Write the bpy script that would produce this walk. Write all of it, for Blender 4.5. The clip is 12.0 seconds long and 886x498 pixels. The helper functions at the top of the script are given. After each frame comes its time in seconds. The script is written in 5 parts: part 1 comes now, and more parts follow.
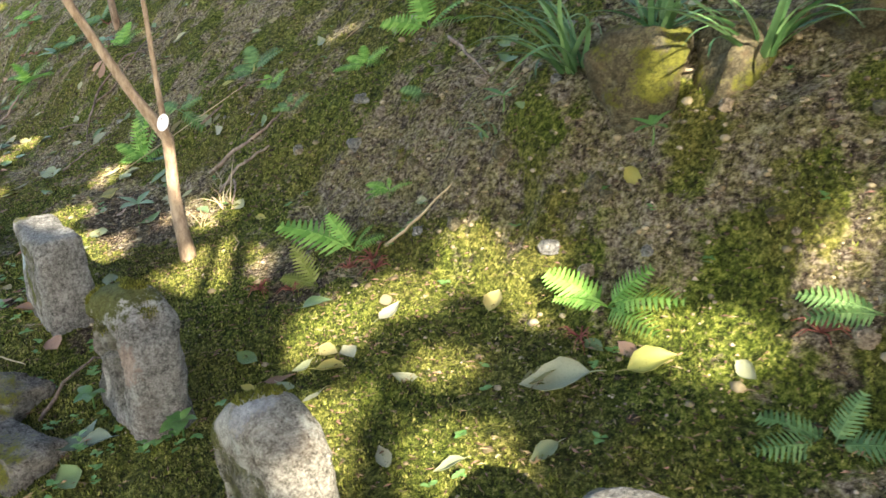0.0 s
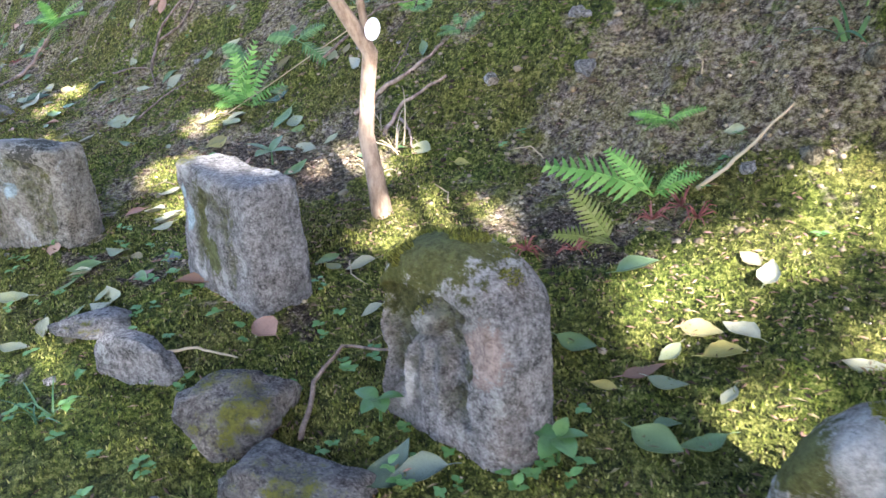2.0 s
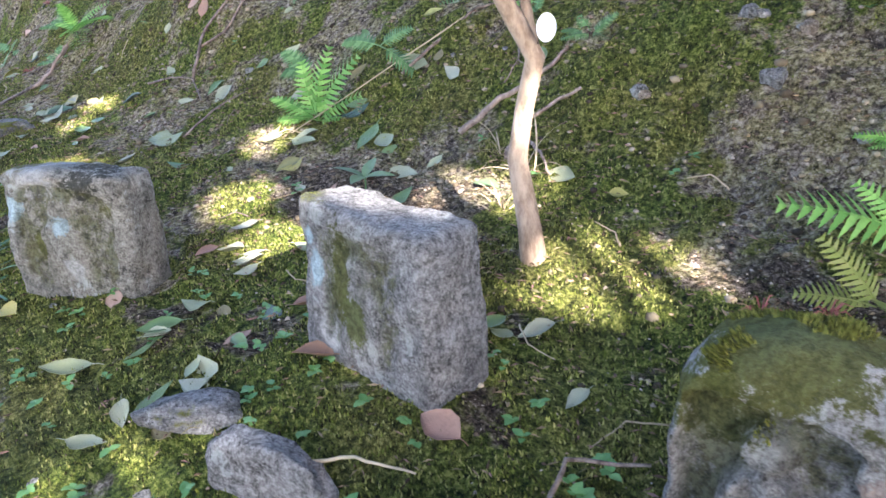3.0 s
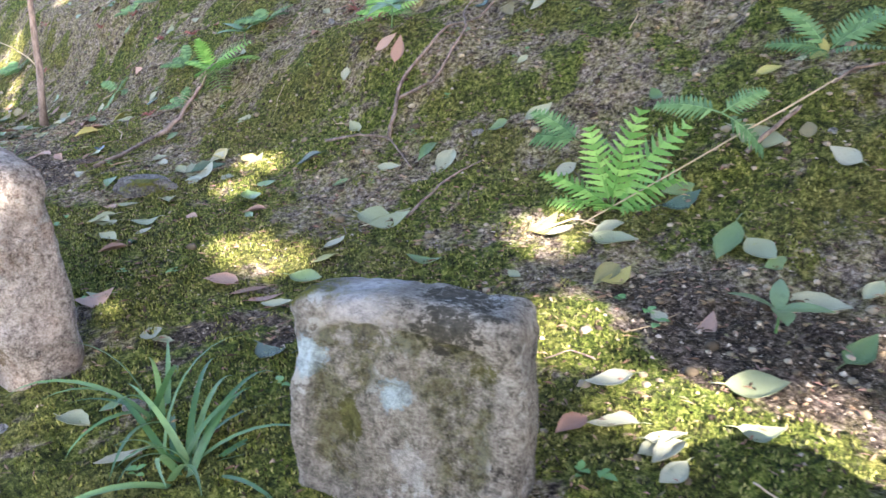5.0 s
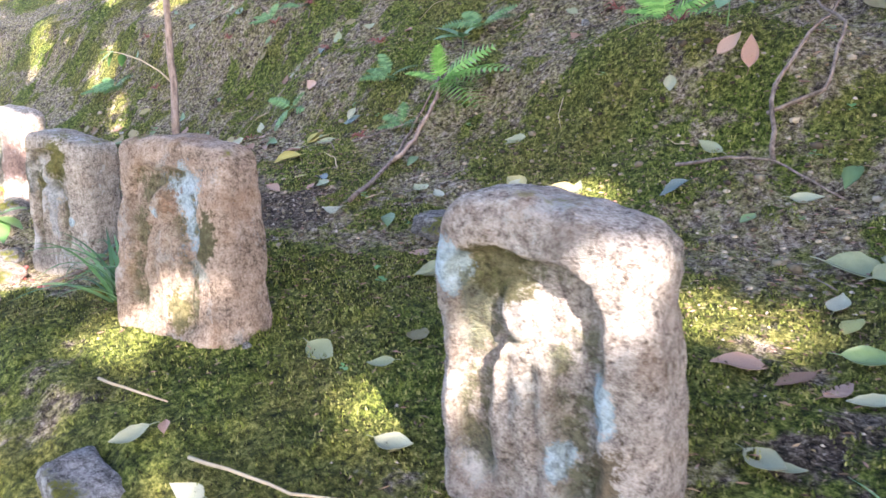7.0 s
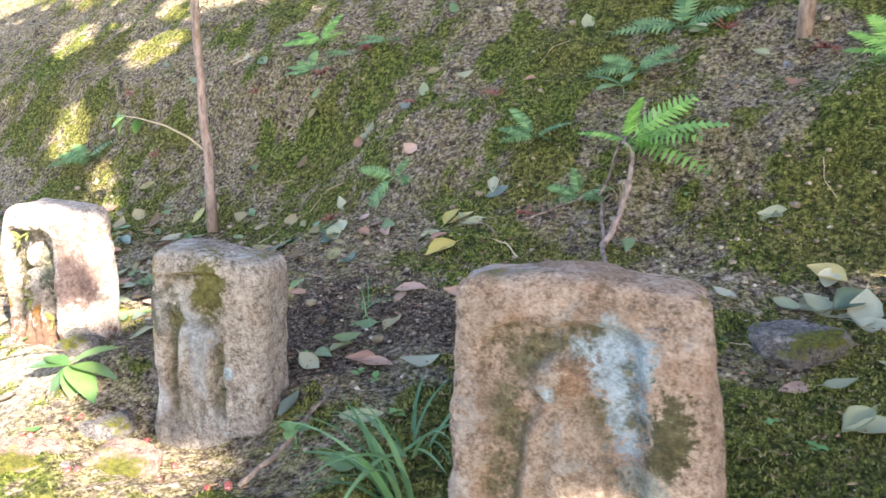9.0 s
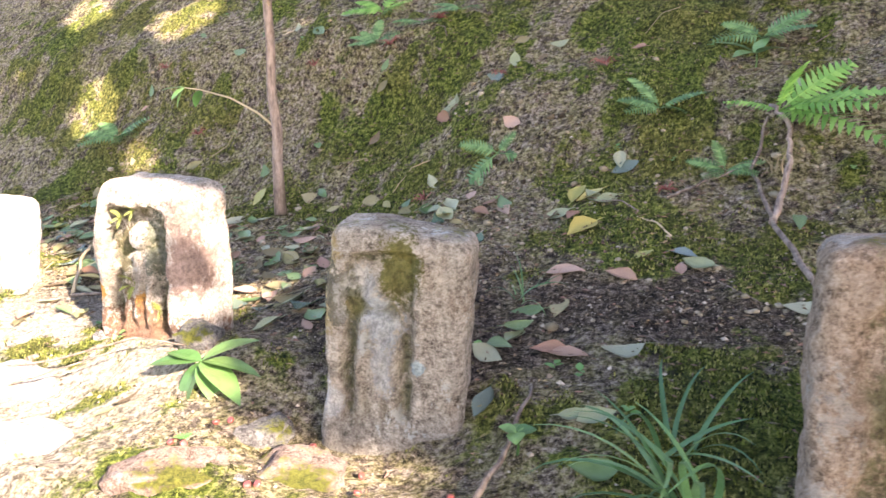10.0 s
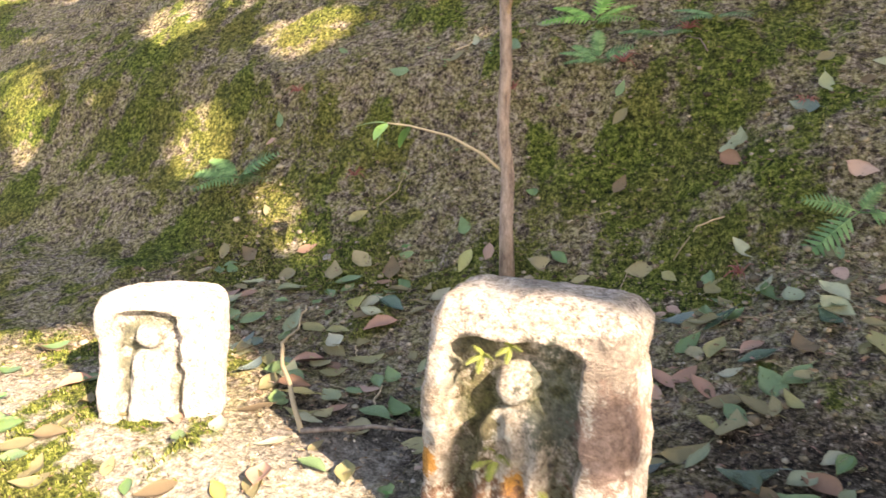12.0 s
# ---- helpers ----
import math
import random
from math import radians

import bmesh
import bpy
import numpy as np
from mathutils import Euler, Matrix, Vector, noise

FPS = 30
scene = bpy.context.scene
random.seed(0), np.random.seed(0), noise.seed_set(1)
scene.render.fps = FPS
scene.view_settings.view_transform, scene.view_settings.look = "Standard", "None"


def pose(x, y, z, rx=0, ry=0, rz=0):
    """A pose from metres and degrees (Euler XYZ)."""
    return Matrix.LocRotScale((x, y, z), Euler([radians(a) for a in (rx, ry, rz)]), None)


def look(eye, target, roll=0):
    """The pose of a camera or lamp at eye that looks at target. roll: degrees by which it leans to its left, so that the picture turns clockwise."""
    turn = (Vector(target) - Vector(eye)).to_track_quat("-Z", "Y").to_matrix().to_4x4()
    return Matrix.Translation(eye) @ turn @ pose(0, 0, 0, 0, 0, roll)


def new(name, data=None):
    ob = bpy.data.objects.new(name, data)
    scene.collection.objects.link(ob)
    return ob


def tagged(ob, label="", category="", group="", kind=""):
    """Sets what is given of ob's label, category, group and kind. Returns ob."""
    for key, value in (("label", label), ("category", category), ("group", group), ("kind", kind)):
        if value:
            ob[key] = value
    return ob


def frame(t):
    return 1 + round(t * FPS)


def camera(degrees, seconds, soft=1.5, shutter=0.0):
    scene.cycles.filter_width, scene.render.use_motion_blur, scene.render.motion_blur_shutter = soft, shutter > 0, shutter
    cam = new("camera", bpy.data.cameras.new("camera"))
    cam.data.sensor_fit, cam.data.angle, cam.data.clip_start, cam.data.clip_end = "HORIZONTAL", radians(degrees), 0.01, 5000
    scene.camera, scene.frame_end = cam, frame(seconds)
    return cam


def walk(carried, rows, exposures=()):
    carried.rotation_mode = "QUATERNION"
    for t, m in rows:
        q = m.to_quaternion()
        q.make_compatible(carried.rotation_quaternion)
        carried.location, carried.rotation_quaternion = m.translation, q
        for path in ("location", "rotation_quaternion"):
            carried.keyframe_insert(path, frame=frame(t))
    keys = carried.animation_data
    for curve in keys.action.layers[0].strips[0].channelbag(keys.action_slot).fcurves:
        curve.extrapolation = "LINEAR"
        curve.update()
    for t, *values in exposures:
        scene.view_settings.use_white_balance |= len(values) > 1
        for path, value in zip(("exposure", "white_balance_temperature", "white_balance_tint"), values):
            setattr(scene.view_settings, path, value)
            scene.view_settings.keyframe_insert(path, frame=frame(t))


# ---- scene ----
cam = camera(60.7, 12.0, soft=1.5, shutter=0.15)
METRES, EYE, TILT, LEAN, TURN = 7.5, 1.45, -20.0, 3.0, 46.0
ROWS = [
    (0.0, 0.0, 0.0, 0.0, 0.0, 0.0, -0.0),
    (0.5, -0.0314, 0.0346, -0.0117, 0.63, -0.18, -0.46),
    (1.0, -0.0585, 0.0611, -0.0161, -0.17, -0.81, -0.38),
    (1.5, -0.0915, 0.0731, -0.0187, -1.96, -1.29, 0.11),
    (2.0, -0.1212, 0.0868, -0.0101, -3.24, -1.62, 0.68),
    (2.5, -0.1473, 0.1244, -0.0059, -3.91, -1.47, 0.99),
    (4.5, -0.2476, 0.2164, 0.0227, -4.4, 3.03, -1.54),
    (5.0, -0.2823, 0.258, 0.0276, -3.58, 3.36, -2.46),
    (5.5, -0.3175, 0.2827, 0.0302, -2.65, 3.19, -2.99),
    (6.0, -0.3677, 0.2993, 0.0313, -2.28, 3.12, -3.09),
    (6.5, -0.404, 0.3188, 0.0355, -3.01, 3.55, -2.52),
    (8.5, -0.5425, 0.4213, 0.07, -12.63, 6.48, 3.42),
    (9.0, -0.5681, 0.4475, 0.0837, -13.57, 6.73, 3.85),
    (9.5, -0.6034, 0.4722, 0.087, -14.96, 6.6, 4.12),
    (10.0, -0.6296, 0.4959, 0.0882, -16.45, 5.8, 4.49),
    (10.5, -0.6591, 0.5322, 0.0937, -17.99, 4.88, 5.42),
    (11.0, -0.6783, 0.5622, 0.11, -19.41, 4.63, 6.39),
    (11.5, -0.7021, 0.5981, 0.1258, -19.85, 5.26, 6.62),
    (12.0, -0.7222, 0.6259, 0.1425, -18.16, 6.03, 5.61),
]
EXPOSURES = [(0.0, 2.66, 7500, 8), (2.0, 3.06, 6000, 20), (5.0, 3.16, 6250, 22), (6.5, 3.12, 6250, 25), (8.5, 3.04, 6500, 21), (9.5, 3.02, 6900, 22), (10.5, 2.88, 7400, 28), (12.0, 2.58, 8000, 21)]
walk(cam, [(t, pose(0, 0, EYE, TILT, LEAN, TURN) @ pose(METRES * x, METRES * y, METRES * z, 90 + pitch, roll, yaw)) for t, x, y, z, yaw, pitch, roll in ROWS], EXPOSURES)

# ---- light ----
TO_SUN = Vector((0.80, -0.36, 0.52)).normalized()
world = bpy.data.worlds.new("sky")
scene.world = world
world.use_nodes = True
sky = world.node_tree.nodes.new("ShaderNodeTexSky")
sky.sky_type, sky.sun_disc = "NISHITA", False
sky.sun_elevation = math.asin(TO_SUN.z)
sky.sun_rotation = math.atan2(TO_SUN.x, TO_SUN.y)
world.node_tree.links.new(sky.outputs[0], world.node_tree.nodes["Background"].inputs[0])
world.node_tree.nodes["Background"].inputs[1].default_value = 0.128
sun_data = bpy.data.lights.new("sun", "SUN")
sun_data.energy, sun_data.angle, sun_data.color = 5.0, radians(0.45), (1.0, 0.93, 0.80)
sun = new("sun", sun_data)
sun.matrix_world = look(TO_SUN * 30, (0, 0, 0))


# ---- materials ----
def material(name, rough=0.85, metal=0.0, gloss=0.12):
    m = bpy.data.materials.new(name)
    m.use_nodes = True
    b = m.node_tree.nodes["Principled BSDF"]
    b.inputs["Roughness"].default_value = rough
    b.inputs["Metallic"].default_value = metal
    b.inputs["Specular IOR Level"].default_value = gloss
    return m, m.node_tree, b


def node(tree, kind, **inputs):
    n = tree.nodes.new(kind)
    for key, value in inputs.items():
        n.inputs[key.replace("_", " ")].default_value = value
    return n


def noise_tex(tree, scale, detail=4.0, rough=0.55, space="Object"):
    c = tree.nodes.new("ShaderNodeTexCoord")
    n = node(tree, "ShaderNodeTexNoise", Scale=scale, Detail=detail, Roughness=rough)
    tree.links.new(c.outputs[space], n.inputs["Vector"])
    return n.outputs["Fac"]


def ramp(tree, fac, stops):
    r = tree.nodes.new("ShaderNodeValToRGB")
    els = r.color_ramp.elements
    while len(els) < len(stops):
        els.new(0.5)
    for e, (p, c) in zip(els, stops):
        e.position = p
        e.color = (*c, 1) if len(c) == 3 else c
    tree.links.new(fac, r.inputs[0])
    return r.outputs["Color"]


def band(tree, fac, lo, hi):
    n = node(tree, "ShaderNodeMapRange")
    n.inputs["From Min"].default_value, n.inputs["From Max"].default_value = lo, hi
    tree.links.new(fac, n.inputs["Value"])
    return n.outputs["Result"]


def mix(tree, fac, a, b):
    n = tree.nodes.new("ShaderNodeMix")
    n.data_type = "RGBA"
    for sock, value in ((n.inputs[0], fac), (n.inputs[6], a), (n.inputs[7], b)):
        if isinstance(value, (int, float)):
            sock.default_value = value
        elif isinstance(value, tuple):
            sock.default_value = (*value, 1)
        else:
            tree.links.new(value, sock)
    return n.outputs[2]


def maths(tree, op, a, b):
    n = tree.nodes.new("ShaderNodeMath")
    n.operation = op
    for sock, value in zip(n.inputs, (a, b)):
        if isinstance(value, (int, float)):
            sock.default_value = value
        else:
            tree.links.new(value, sock)
    return n.outputs[0]


def bump(tree, bsdf, height, dist, strength=1.0):
    n = node(tree, "ShaderNodeBump", Strength=strength, Distance=dist)
    tree.links.new(height, n.inputs["Height"])
    tree.links.new(n.outputs[0], bsdf.inputs["Normal"])


def ground_material():
    m, t, b = material("mossy_soil", 0.95)
    big, mid, fine, grit = noise_tex(t, 2.3, 5), noise_tex(t, 9, 6, 0.7), noise_tex(t, 58, 6, 0.85), noise_tex(t, 170, 3, 0.75)
    lump = noise_tex(t, 21, 5, 0.7)
    soil = ramp(t, fine, [(0.40, (0.016, 0.011, 0.008)), (0.49, (0.185, 0.145, 0.105)), (0.60, (0.53, 0.455, 0.36))])
    soil = mix(t, band(t, big, 0.45, 0.70), soil, ramp(t, fine, [(0.39, (0.014, 0.009, 0.009)), (0.51, (0.185, 0.148, 0.118)), (0.61, (0.52, 0.46, 0.385))]))
    # Random dark patches: humus, and the shade of small crevices painted in.
    humus_shade = ramp(t, fine, [(0.42, (0.007, 0.005, 0.004)), (0.53, (0.045, 0.032, 0.024)), (0.64, (0.22, 0.17, 0.13))])
    soil = mix(t, maths(t, "MULTIPLY", band(t, mid, 0.50, 0.43), 0.75), soil, humus_shade)
    film = ramp(t, fine, [(0.39, (0.016, 0.016, 0.006)), (0.49, (0.185, 0.165, 0.065)), (0.60, (0.50, 0.45, 0.24))])
    soil = mix(t, maths(t, "MULTIPLY", band(t, lump, 0.42, 0.55), 0.75), soil, film)
    # Dark soil and leaf mould, plus shade between the stones put into the colour.
    mould_shade = t.nodes.new("ShaderNodeAttribute")
    mould_shade.attribute_name = "mould_shade"
    soil = mix(t, maths(t, "MULTIPLY", mould_shade.outputs["Fac"], 0.85), soil, ramp(t, fine, [(0.41, (0.008, 0.005, 0.004)), (0.52, (0.055, 0.038, 0.029)), (0.63, (0.24, 0.185, 0.15))]))
    crumbs = ramp(t, grit, [(0.63, (0, 0, 0)), (0.67, (1, 1, 1))])
    soil = mix(t, crumbs, soil, (0.54, 0.47, 0.38))
    dust = t.nodes.new("ShaderNodeAttribute")
    dust.attribute_name = "dust"
    soil = mix(t, maths(t, "MULTIPLY", dust.outputs["Fac"], 0.8), soil, ramp(t, fine, [(0.38, (0.15, 0.125, 0.09)), (0.50, (0.42, 0.38, 0.31)), (0.62, (0.68, 0.64, 0.56))]))
    moss = ramp(t, fine, [(0.40, (0.008, 0.016, 0.003)), (0.51, (0.088, 0.125, 0.018)), (0.61, (0.30, 0.33, 0.075))])
    olive = ramp(t, fine, [(0.39, (0.020, 0.024, 0.006)), (0.51, (0.125, 0.125, 0.028)), (0.61, (0.34, 0.31, 0.10))])
    moss = mix(t, band(t, big, 0.42, 0.62), moss, olive)
    # Random darker moss paints in the shade of small gaps between clumps.
    moss = mix(t, maths(t, "MULTIPLY", band(t, lump, 0.50, 0.38), 0.85), moss, ramp(t, fine, [(0.40, (0.006, 0.009, 0.003)), (0.62, (0.075, 0.10, 0.020))]))
    att = t.nodes.new("ShaderNodeAttribute")
    att.attribute_name = "moss"
    cover = maths(t, "ADD", maths(t, "MULTIPLY", att.outputs["Fac"], 0.5), maths(t, "MULTIPLY", maths(t, "ADD", mid, lump), 0.55))
    base = mix(t, band(t, cover, 0.76, 0.88), soil, moss)
    t.links.new(base, b.inputs["Base Color"])
    bump(t, b, maths(t, "ADD", maths(t, "ADD", fine, maths(t, "MULTIPLY", lump, 1.6)), maths(t, "MULTIPLY", grit, 0.35)), 0.036)
    return m


def stone_material(name, low, mid_c, high, moss=0.5, pale=0.5, ochre=0.0, blots=(), stain=0.6):
    """blots: stains of lichen and moss, and some painted sun and shade, as (x, y, z, radius, height factor, colour), in
    the stone's own metres.
    """
    m, t, b = material(name, 0.9)
    big, mid, fine, grit = noise_tex(t, 4, 4), noise_tex(t, 14, 6, 0.75), noise_tex(t, 62, 6, 0.85), noise_tex(t, 200, 2)
    col = ramp(t, maths(t, "ADD", maths(t, "MULTIPLY", mid, 0.30), maths(t, "MULTIPLY", fine, 0.70)), [(0.39, tuple(c * 0.5 for c in low)), (0.5, mid_c), (0.60, high)])
    col = mix(t, maths(t, "MULTIPLY", band(t, grit, 0.55, 0.68), 0.38), col, tuple(min(1, c * 1.35) for c in high))
    col = mix(t, maths(t, "MULTIPLY", band(t, grit, 0.44, 0.33), 0.4), col, tuple(c * 0.4 for c in low))
    dark = node(t, "ShaderNodeTexNoise", Scale=3.2, Detail=6.0, Roughness=0.65)
    co = t.nodes.new("ShaderNodeTexCoord")
    stretch = t.nodes.new("ShaderNodeMapping")
    stretch.inputs["Location"].default_value = (1.7, 4.4, 2.2)
    stretch.inputs["Scale"].default_value = (2.2, 2.2, 0.7)
    t.links.new(co.outputs["Object"], stretch.inputs[0])
    t.links.new(stretch.outputs[0], dark.inputs["Vector"])
    col = mix(t, maths(t, "MULTIPLY", band(t, dark.outputs["Fac"], 0.53, 0.60), stain * 0.7), col, tuple(c * 0.9 for c in low))
    if ochre:
        col = mix(t, maths(t, "MULTIPLY", band(t, noise_tex(t, 6, 5, 0.7), 0.52, 0.66), ochre), col, (0.36, 0.21, 0.11))
    lich = node(t, "ShaderNodeTexNoise", Scale=10.0, Detail=7.0, Roughness=0.75)
    shift = node(t, "ShaderNodeVectorMath")
    shift.inputs[1].default_value = (3.1, 7.7, 1.3)
    t.links.new(co.outputs["Object"], shift.inputs[0])
    t.links.new(shift.outputs[0], lich.inputs["Vector"])
    col = mix(t, maths(t, "MULTIPLY", band(t, lich.outputs["Fac"], 0.57, 0.60), pale), col, (0.52, 0.55, 0.53))
    for x, y, z, r, tall, colour in blots:
        place = t.nodes.new("ShaderNodeMapping")
        place.vector_type = "POINT"
        place.inputs["Location"].default_value = (-x / r, -y / (r * 1.6), -z / (r * tall))
        place.inputs["Scale"].default_value = (1 / r, 1 / (r * 1.6), 1 / (r * tall))
        t.links.new(co.outputs["Object"], place.inputs[0])
        dist = node(t, "ShaderNodeVectorMath")
        dist.operation = "LENGTH"
        t.links.new(place.outputs[0], dist.inputs[0])
        rag = maths(t, "ADD", dist.outputs["Value"], maths(t, "MULTIPLY", maths(t, "ADD", fine, mid), 2.6))
        col = mix(t, maths(t, "MULTIPLY", band(t, rag, 3.82, 3.58), 0.92), col, ramp(t, fine, [(0.40, tuple(c * 0.6 for c in colour)), (0.60, tuple(min(1, c * 1.25) for c in colour))]))
    geo = t.nodes.new("ShaderNodeNewGeometry")
    sep = t.nodes.new("ShaderNodeSeparateXYZ")
    t.links.new(geo.outputs["Normal"], sep.inputs[0])
    up = maths(t, "ADD", maths(t, "MULTIPLY", sep.outputs["Z"], 0.16), big)
    up = maths(t, "ADD", up, maths(t, "MULTIPLY", fine, 0.35))
    mossc = ramp(t, fine, [(0.36, (0.035, 0.045, 0.012)), (0.6, (0.17, 0.17, 0.035))])
    col = mix(t, band(t, up, 0.94 - 0.2 * moss, 1.02 - 0.2 * moss), col, mossc)
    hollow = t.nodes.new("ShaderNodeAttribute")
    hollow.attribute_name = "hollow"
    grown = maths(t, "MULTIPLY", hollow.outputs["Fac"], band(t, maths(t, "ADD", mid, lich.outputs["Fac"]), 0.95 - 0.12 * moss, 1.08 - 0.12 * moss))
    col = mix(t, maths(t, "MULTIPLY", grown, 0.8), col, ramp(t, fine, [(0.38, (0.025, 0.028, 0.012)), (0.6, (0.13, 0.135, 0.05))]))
    t.links.new(col, b.inputs["Base Color"])
    bump(t, b, maths(t, "ADD", maths(t, "ADD", maths(t, "MULTIPLY", mid, 0.7), fine), maths(t, "MULTIPLY", grit, 0.3)), 0.024)
    return m


def leaf_material(name, colours, rough=0.45, through_light=0.35):
    m, t, b = material(name, rough, gloss=0.4 if rough < 0.55 else 0.1)
    info = t.nodes.new("ShaderNodeObjectInfo")
    geo = t.nodes.new("ShaderNodeNewGeometry")
    pick = maths(t, "FRACT", maths(t, "ADD", info.outputs["Random"], geo.outputs["Random Per Island"]), 0)
    n = len(colours)
    col = ramp(t, pick, [((i + 0.5) / n, c) for i, c in enumerate(colours)])
    blot = noise_tex(t, 40, 4, 0.7)
    col = mix(t, maths(t, "MULTIPLY", band(t, blot, 0.5, 0.8), 0.5), col, tuple(c * 0.45 for c in colours[0]))
    t.links.new(col, b.inputs["Base Color"])
    bump(t, b, blot, 0.002)
    tr = t.nodes.new("ShaderNodeBsdfTranslucent")
    t.links.new(col, tr.inputs["Color"])
    ms = t.nodes.new("ShaderNodeMixShader")
    ms.inputs[0].default_value = through_light
    t.links.new(b.outputs[0], ms.inputs[1])
    t.links.new(tr.outputs[0], ms.inputs[2])
    t.links.new(ms.outputs[0], t.nodes["Material Output"].inputs[0])
    return m


def bark_material(name, dark, light, rough=0.8):
    m, t, b = material(name, rough)
    c = t.nodes.new("ShaderNodeTexCoord")
    mp = t.nodes.new("ShaderNodeMapping")
    mp.inputs["Scale"].default_value = (1, 1, 0.35)
    t.links.new(c.outputs["Object"], mp.inputs[0])
    n = node(t, "ShaderNodeTexNoise", Scale=38.0, Detail=6.0, Roughness=0.7)
    t.links.new(mp.outputs[0], n.inputs["Vector"])
    t.links.new(ramp(t, n.outputs["Fac"], [(0.35, dark), (0.62, light)]), b.inputs["Base Color"])
    bump(t, b, n.outputs["Fac"], 0.006)
    return m


MAT_GROUND = ground_material()
GREY_TONES = ((0.09, 0.088, 0.085), (0.225, 0.222, 0.215), (0.41, 0.407, 0.40))
BUFF_TONES = ((0.13, 0.10, 0.075), (0.31, 0.25, 0.19), (0.50, 0.42, 0.34))
PALE_TONES = ((0.22, 0.19, 0.155), (0.45, 0.395, 0.335), (0.68, 0.63, 0.56))
BLUE, MOSSY_GREEN, INK, ORANGE, CHALK = (0.42, 0.55, 0.60), (0.11, 0.12, 0.03), (0.07, 0.07, 0.055), (0.50, 0.24, 0.05), (0.48, 0.48, 0.46)
BUFF = stone_material("buff_granite", *BUFF_TONES, 0.25, 0.6, 0.3)
GREY = stone_material("grey_granite", *GREY_TONES, 0.55, 0.5)
WHITE = stone_material("pale_granite", (0.30, 0.27, 0.23), (0.52, 0.485, 0.435), (0.70, 0.67, 0.62), 0.1, 0.4, 0.1, stain=0.25)
BARK = bark_material("tan_bark", (0.17, 0.115, 0.08), (0.41, 0.31, 0.225))
BARK_GREY = bark_material("grey_brown_bark", (0.11, 0.08, 0.065), (0.31, 0.24, 0.195))
TWIG = bark_material("twig_bark", (0.06, 0.045, 0.036), (0.22, 0.175, 0.14))
MOSS_TUFT = leaf_material("moss_tuft", [(0.020, 0.018, 0.008), (0.040, 0.056, 0.012), (0.075, 0.075, 0.025), (0.105, 0.135, 0.022), (0.18, 0.205, 0.038), (0.34, 0.33, 0.11)], 0.9, 0.3)
CAP_MOSS = leaf_material("cap_moss", [(0.07, 0.075, 0.02), (0.14, 0.15, 0.03), (0.22, 0.22, 0.05)], 0.9, 0.3)
CANOPY_LEAF = leaf_material("crown_leaf", [(0.035, 0.07, 0.015), (0.06, 0.11, 0.02), (0.09, 0.13, 0.03)])


# ---- building helpers ----
def mesh_data(name, verts, faces, mat, smooth=True):
    me = bpy.data.meshes.new(name)
    me.from_pydata([tuple(v) for v in verts], [], [tuple(f) for f in faces])
    me.materials.append(mat)
    if smooth:
        me.polygons.foreach_set("use_smooth", [True] * len(me.polygons))
    me.update()
    return me


def part(name, me, parent=None, label="", m=None):
    ob = new(name, me)
    if parent is not None:
        ob.parent = parent
    if m is not None:
        ob.matrix_basis = m
    return tagged(ob, label)


def tube(points, radii, sides=8):
    """Vertices and faces of a closed tube along the points."""
    pts = [Vector(p) for p in points]
    verts, faces = [], []
    for i, p in enumerate(pts):
        d = (pts[min(i + 1, len(pts) - 1)] - pts[max(i - 1, 0)]).normalized()
        a = d.orthogonal().normalized() if i == 0 else (side - d * side.dot(d)).normalized()
        side = a
        b = d.cross(a)
        for k in range(sides):
            w = 2 * math.pi * k / sides
            verts.append(p + (a * math.cos(w) + b * math.sin(w)) * radii[i])
    for i in range(len(pts) - 1):
        for k in range(sides):
            q = (k + 1) % sides
            faces.append((i * sides + k, i * sides + q, (i + 1) * sides + q, (i + 1) * sides + k))
    faces.append(tuple(reversed(range(sides))))
    faces.append(tuple(range((len(pts) - 1) * sides, len(pts) * sides)))
    return verts, faces


def joined(pieces):
    verts, faces = [], []
    for v, f in pieces:
        k = len(verts)
        verts += list(v)
        faces += [tuple(i + k for i in q) for q in f]
    return verts, faces


# ---- ground ----
PROFILE_Y = np.array([-60, -9, -4, -1.1, -0.55, -0.34, -0.24, -0.05, 0.3, 0.5, 0.8, 1.2, 1.4, 1.6, 1.75, 1.95, 2.1, 2.4, 4.5, 12, 60])
PROFILE_Z = np.array([-30, -2.2, -0.45, -0.27, -0.24, -0.15, 0.16, 0.26, 0.32, 0.37, 0.40, 0.50, 0.57, 0.67, 0.80, 0.96, 1.06, 1.30, 3.0, 7.5, 24])


def ease(lo, hi, v):
    s = min(1.0, max(0.0, (v - lo) / (hi - lo)))
    return s * s * (3 - 2 * s)


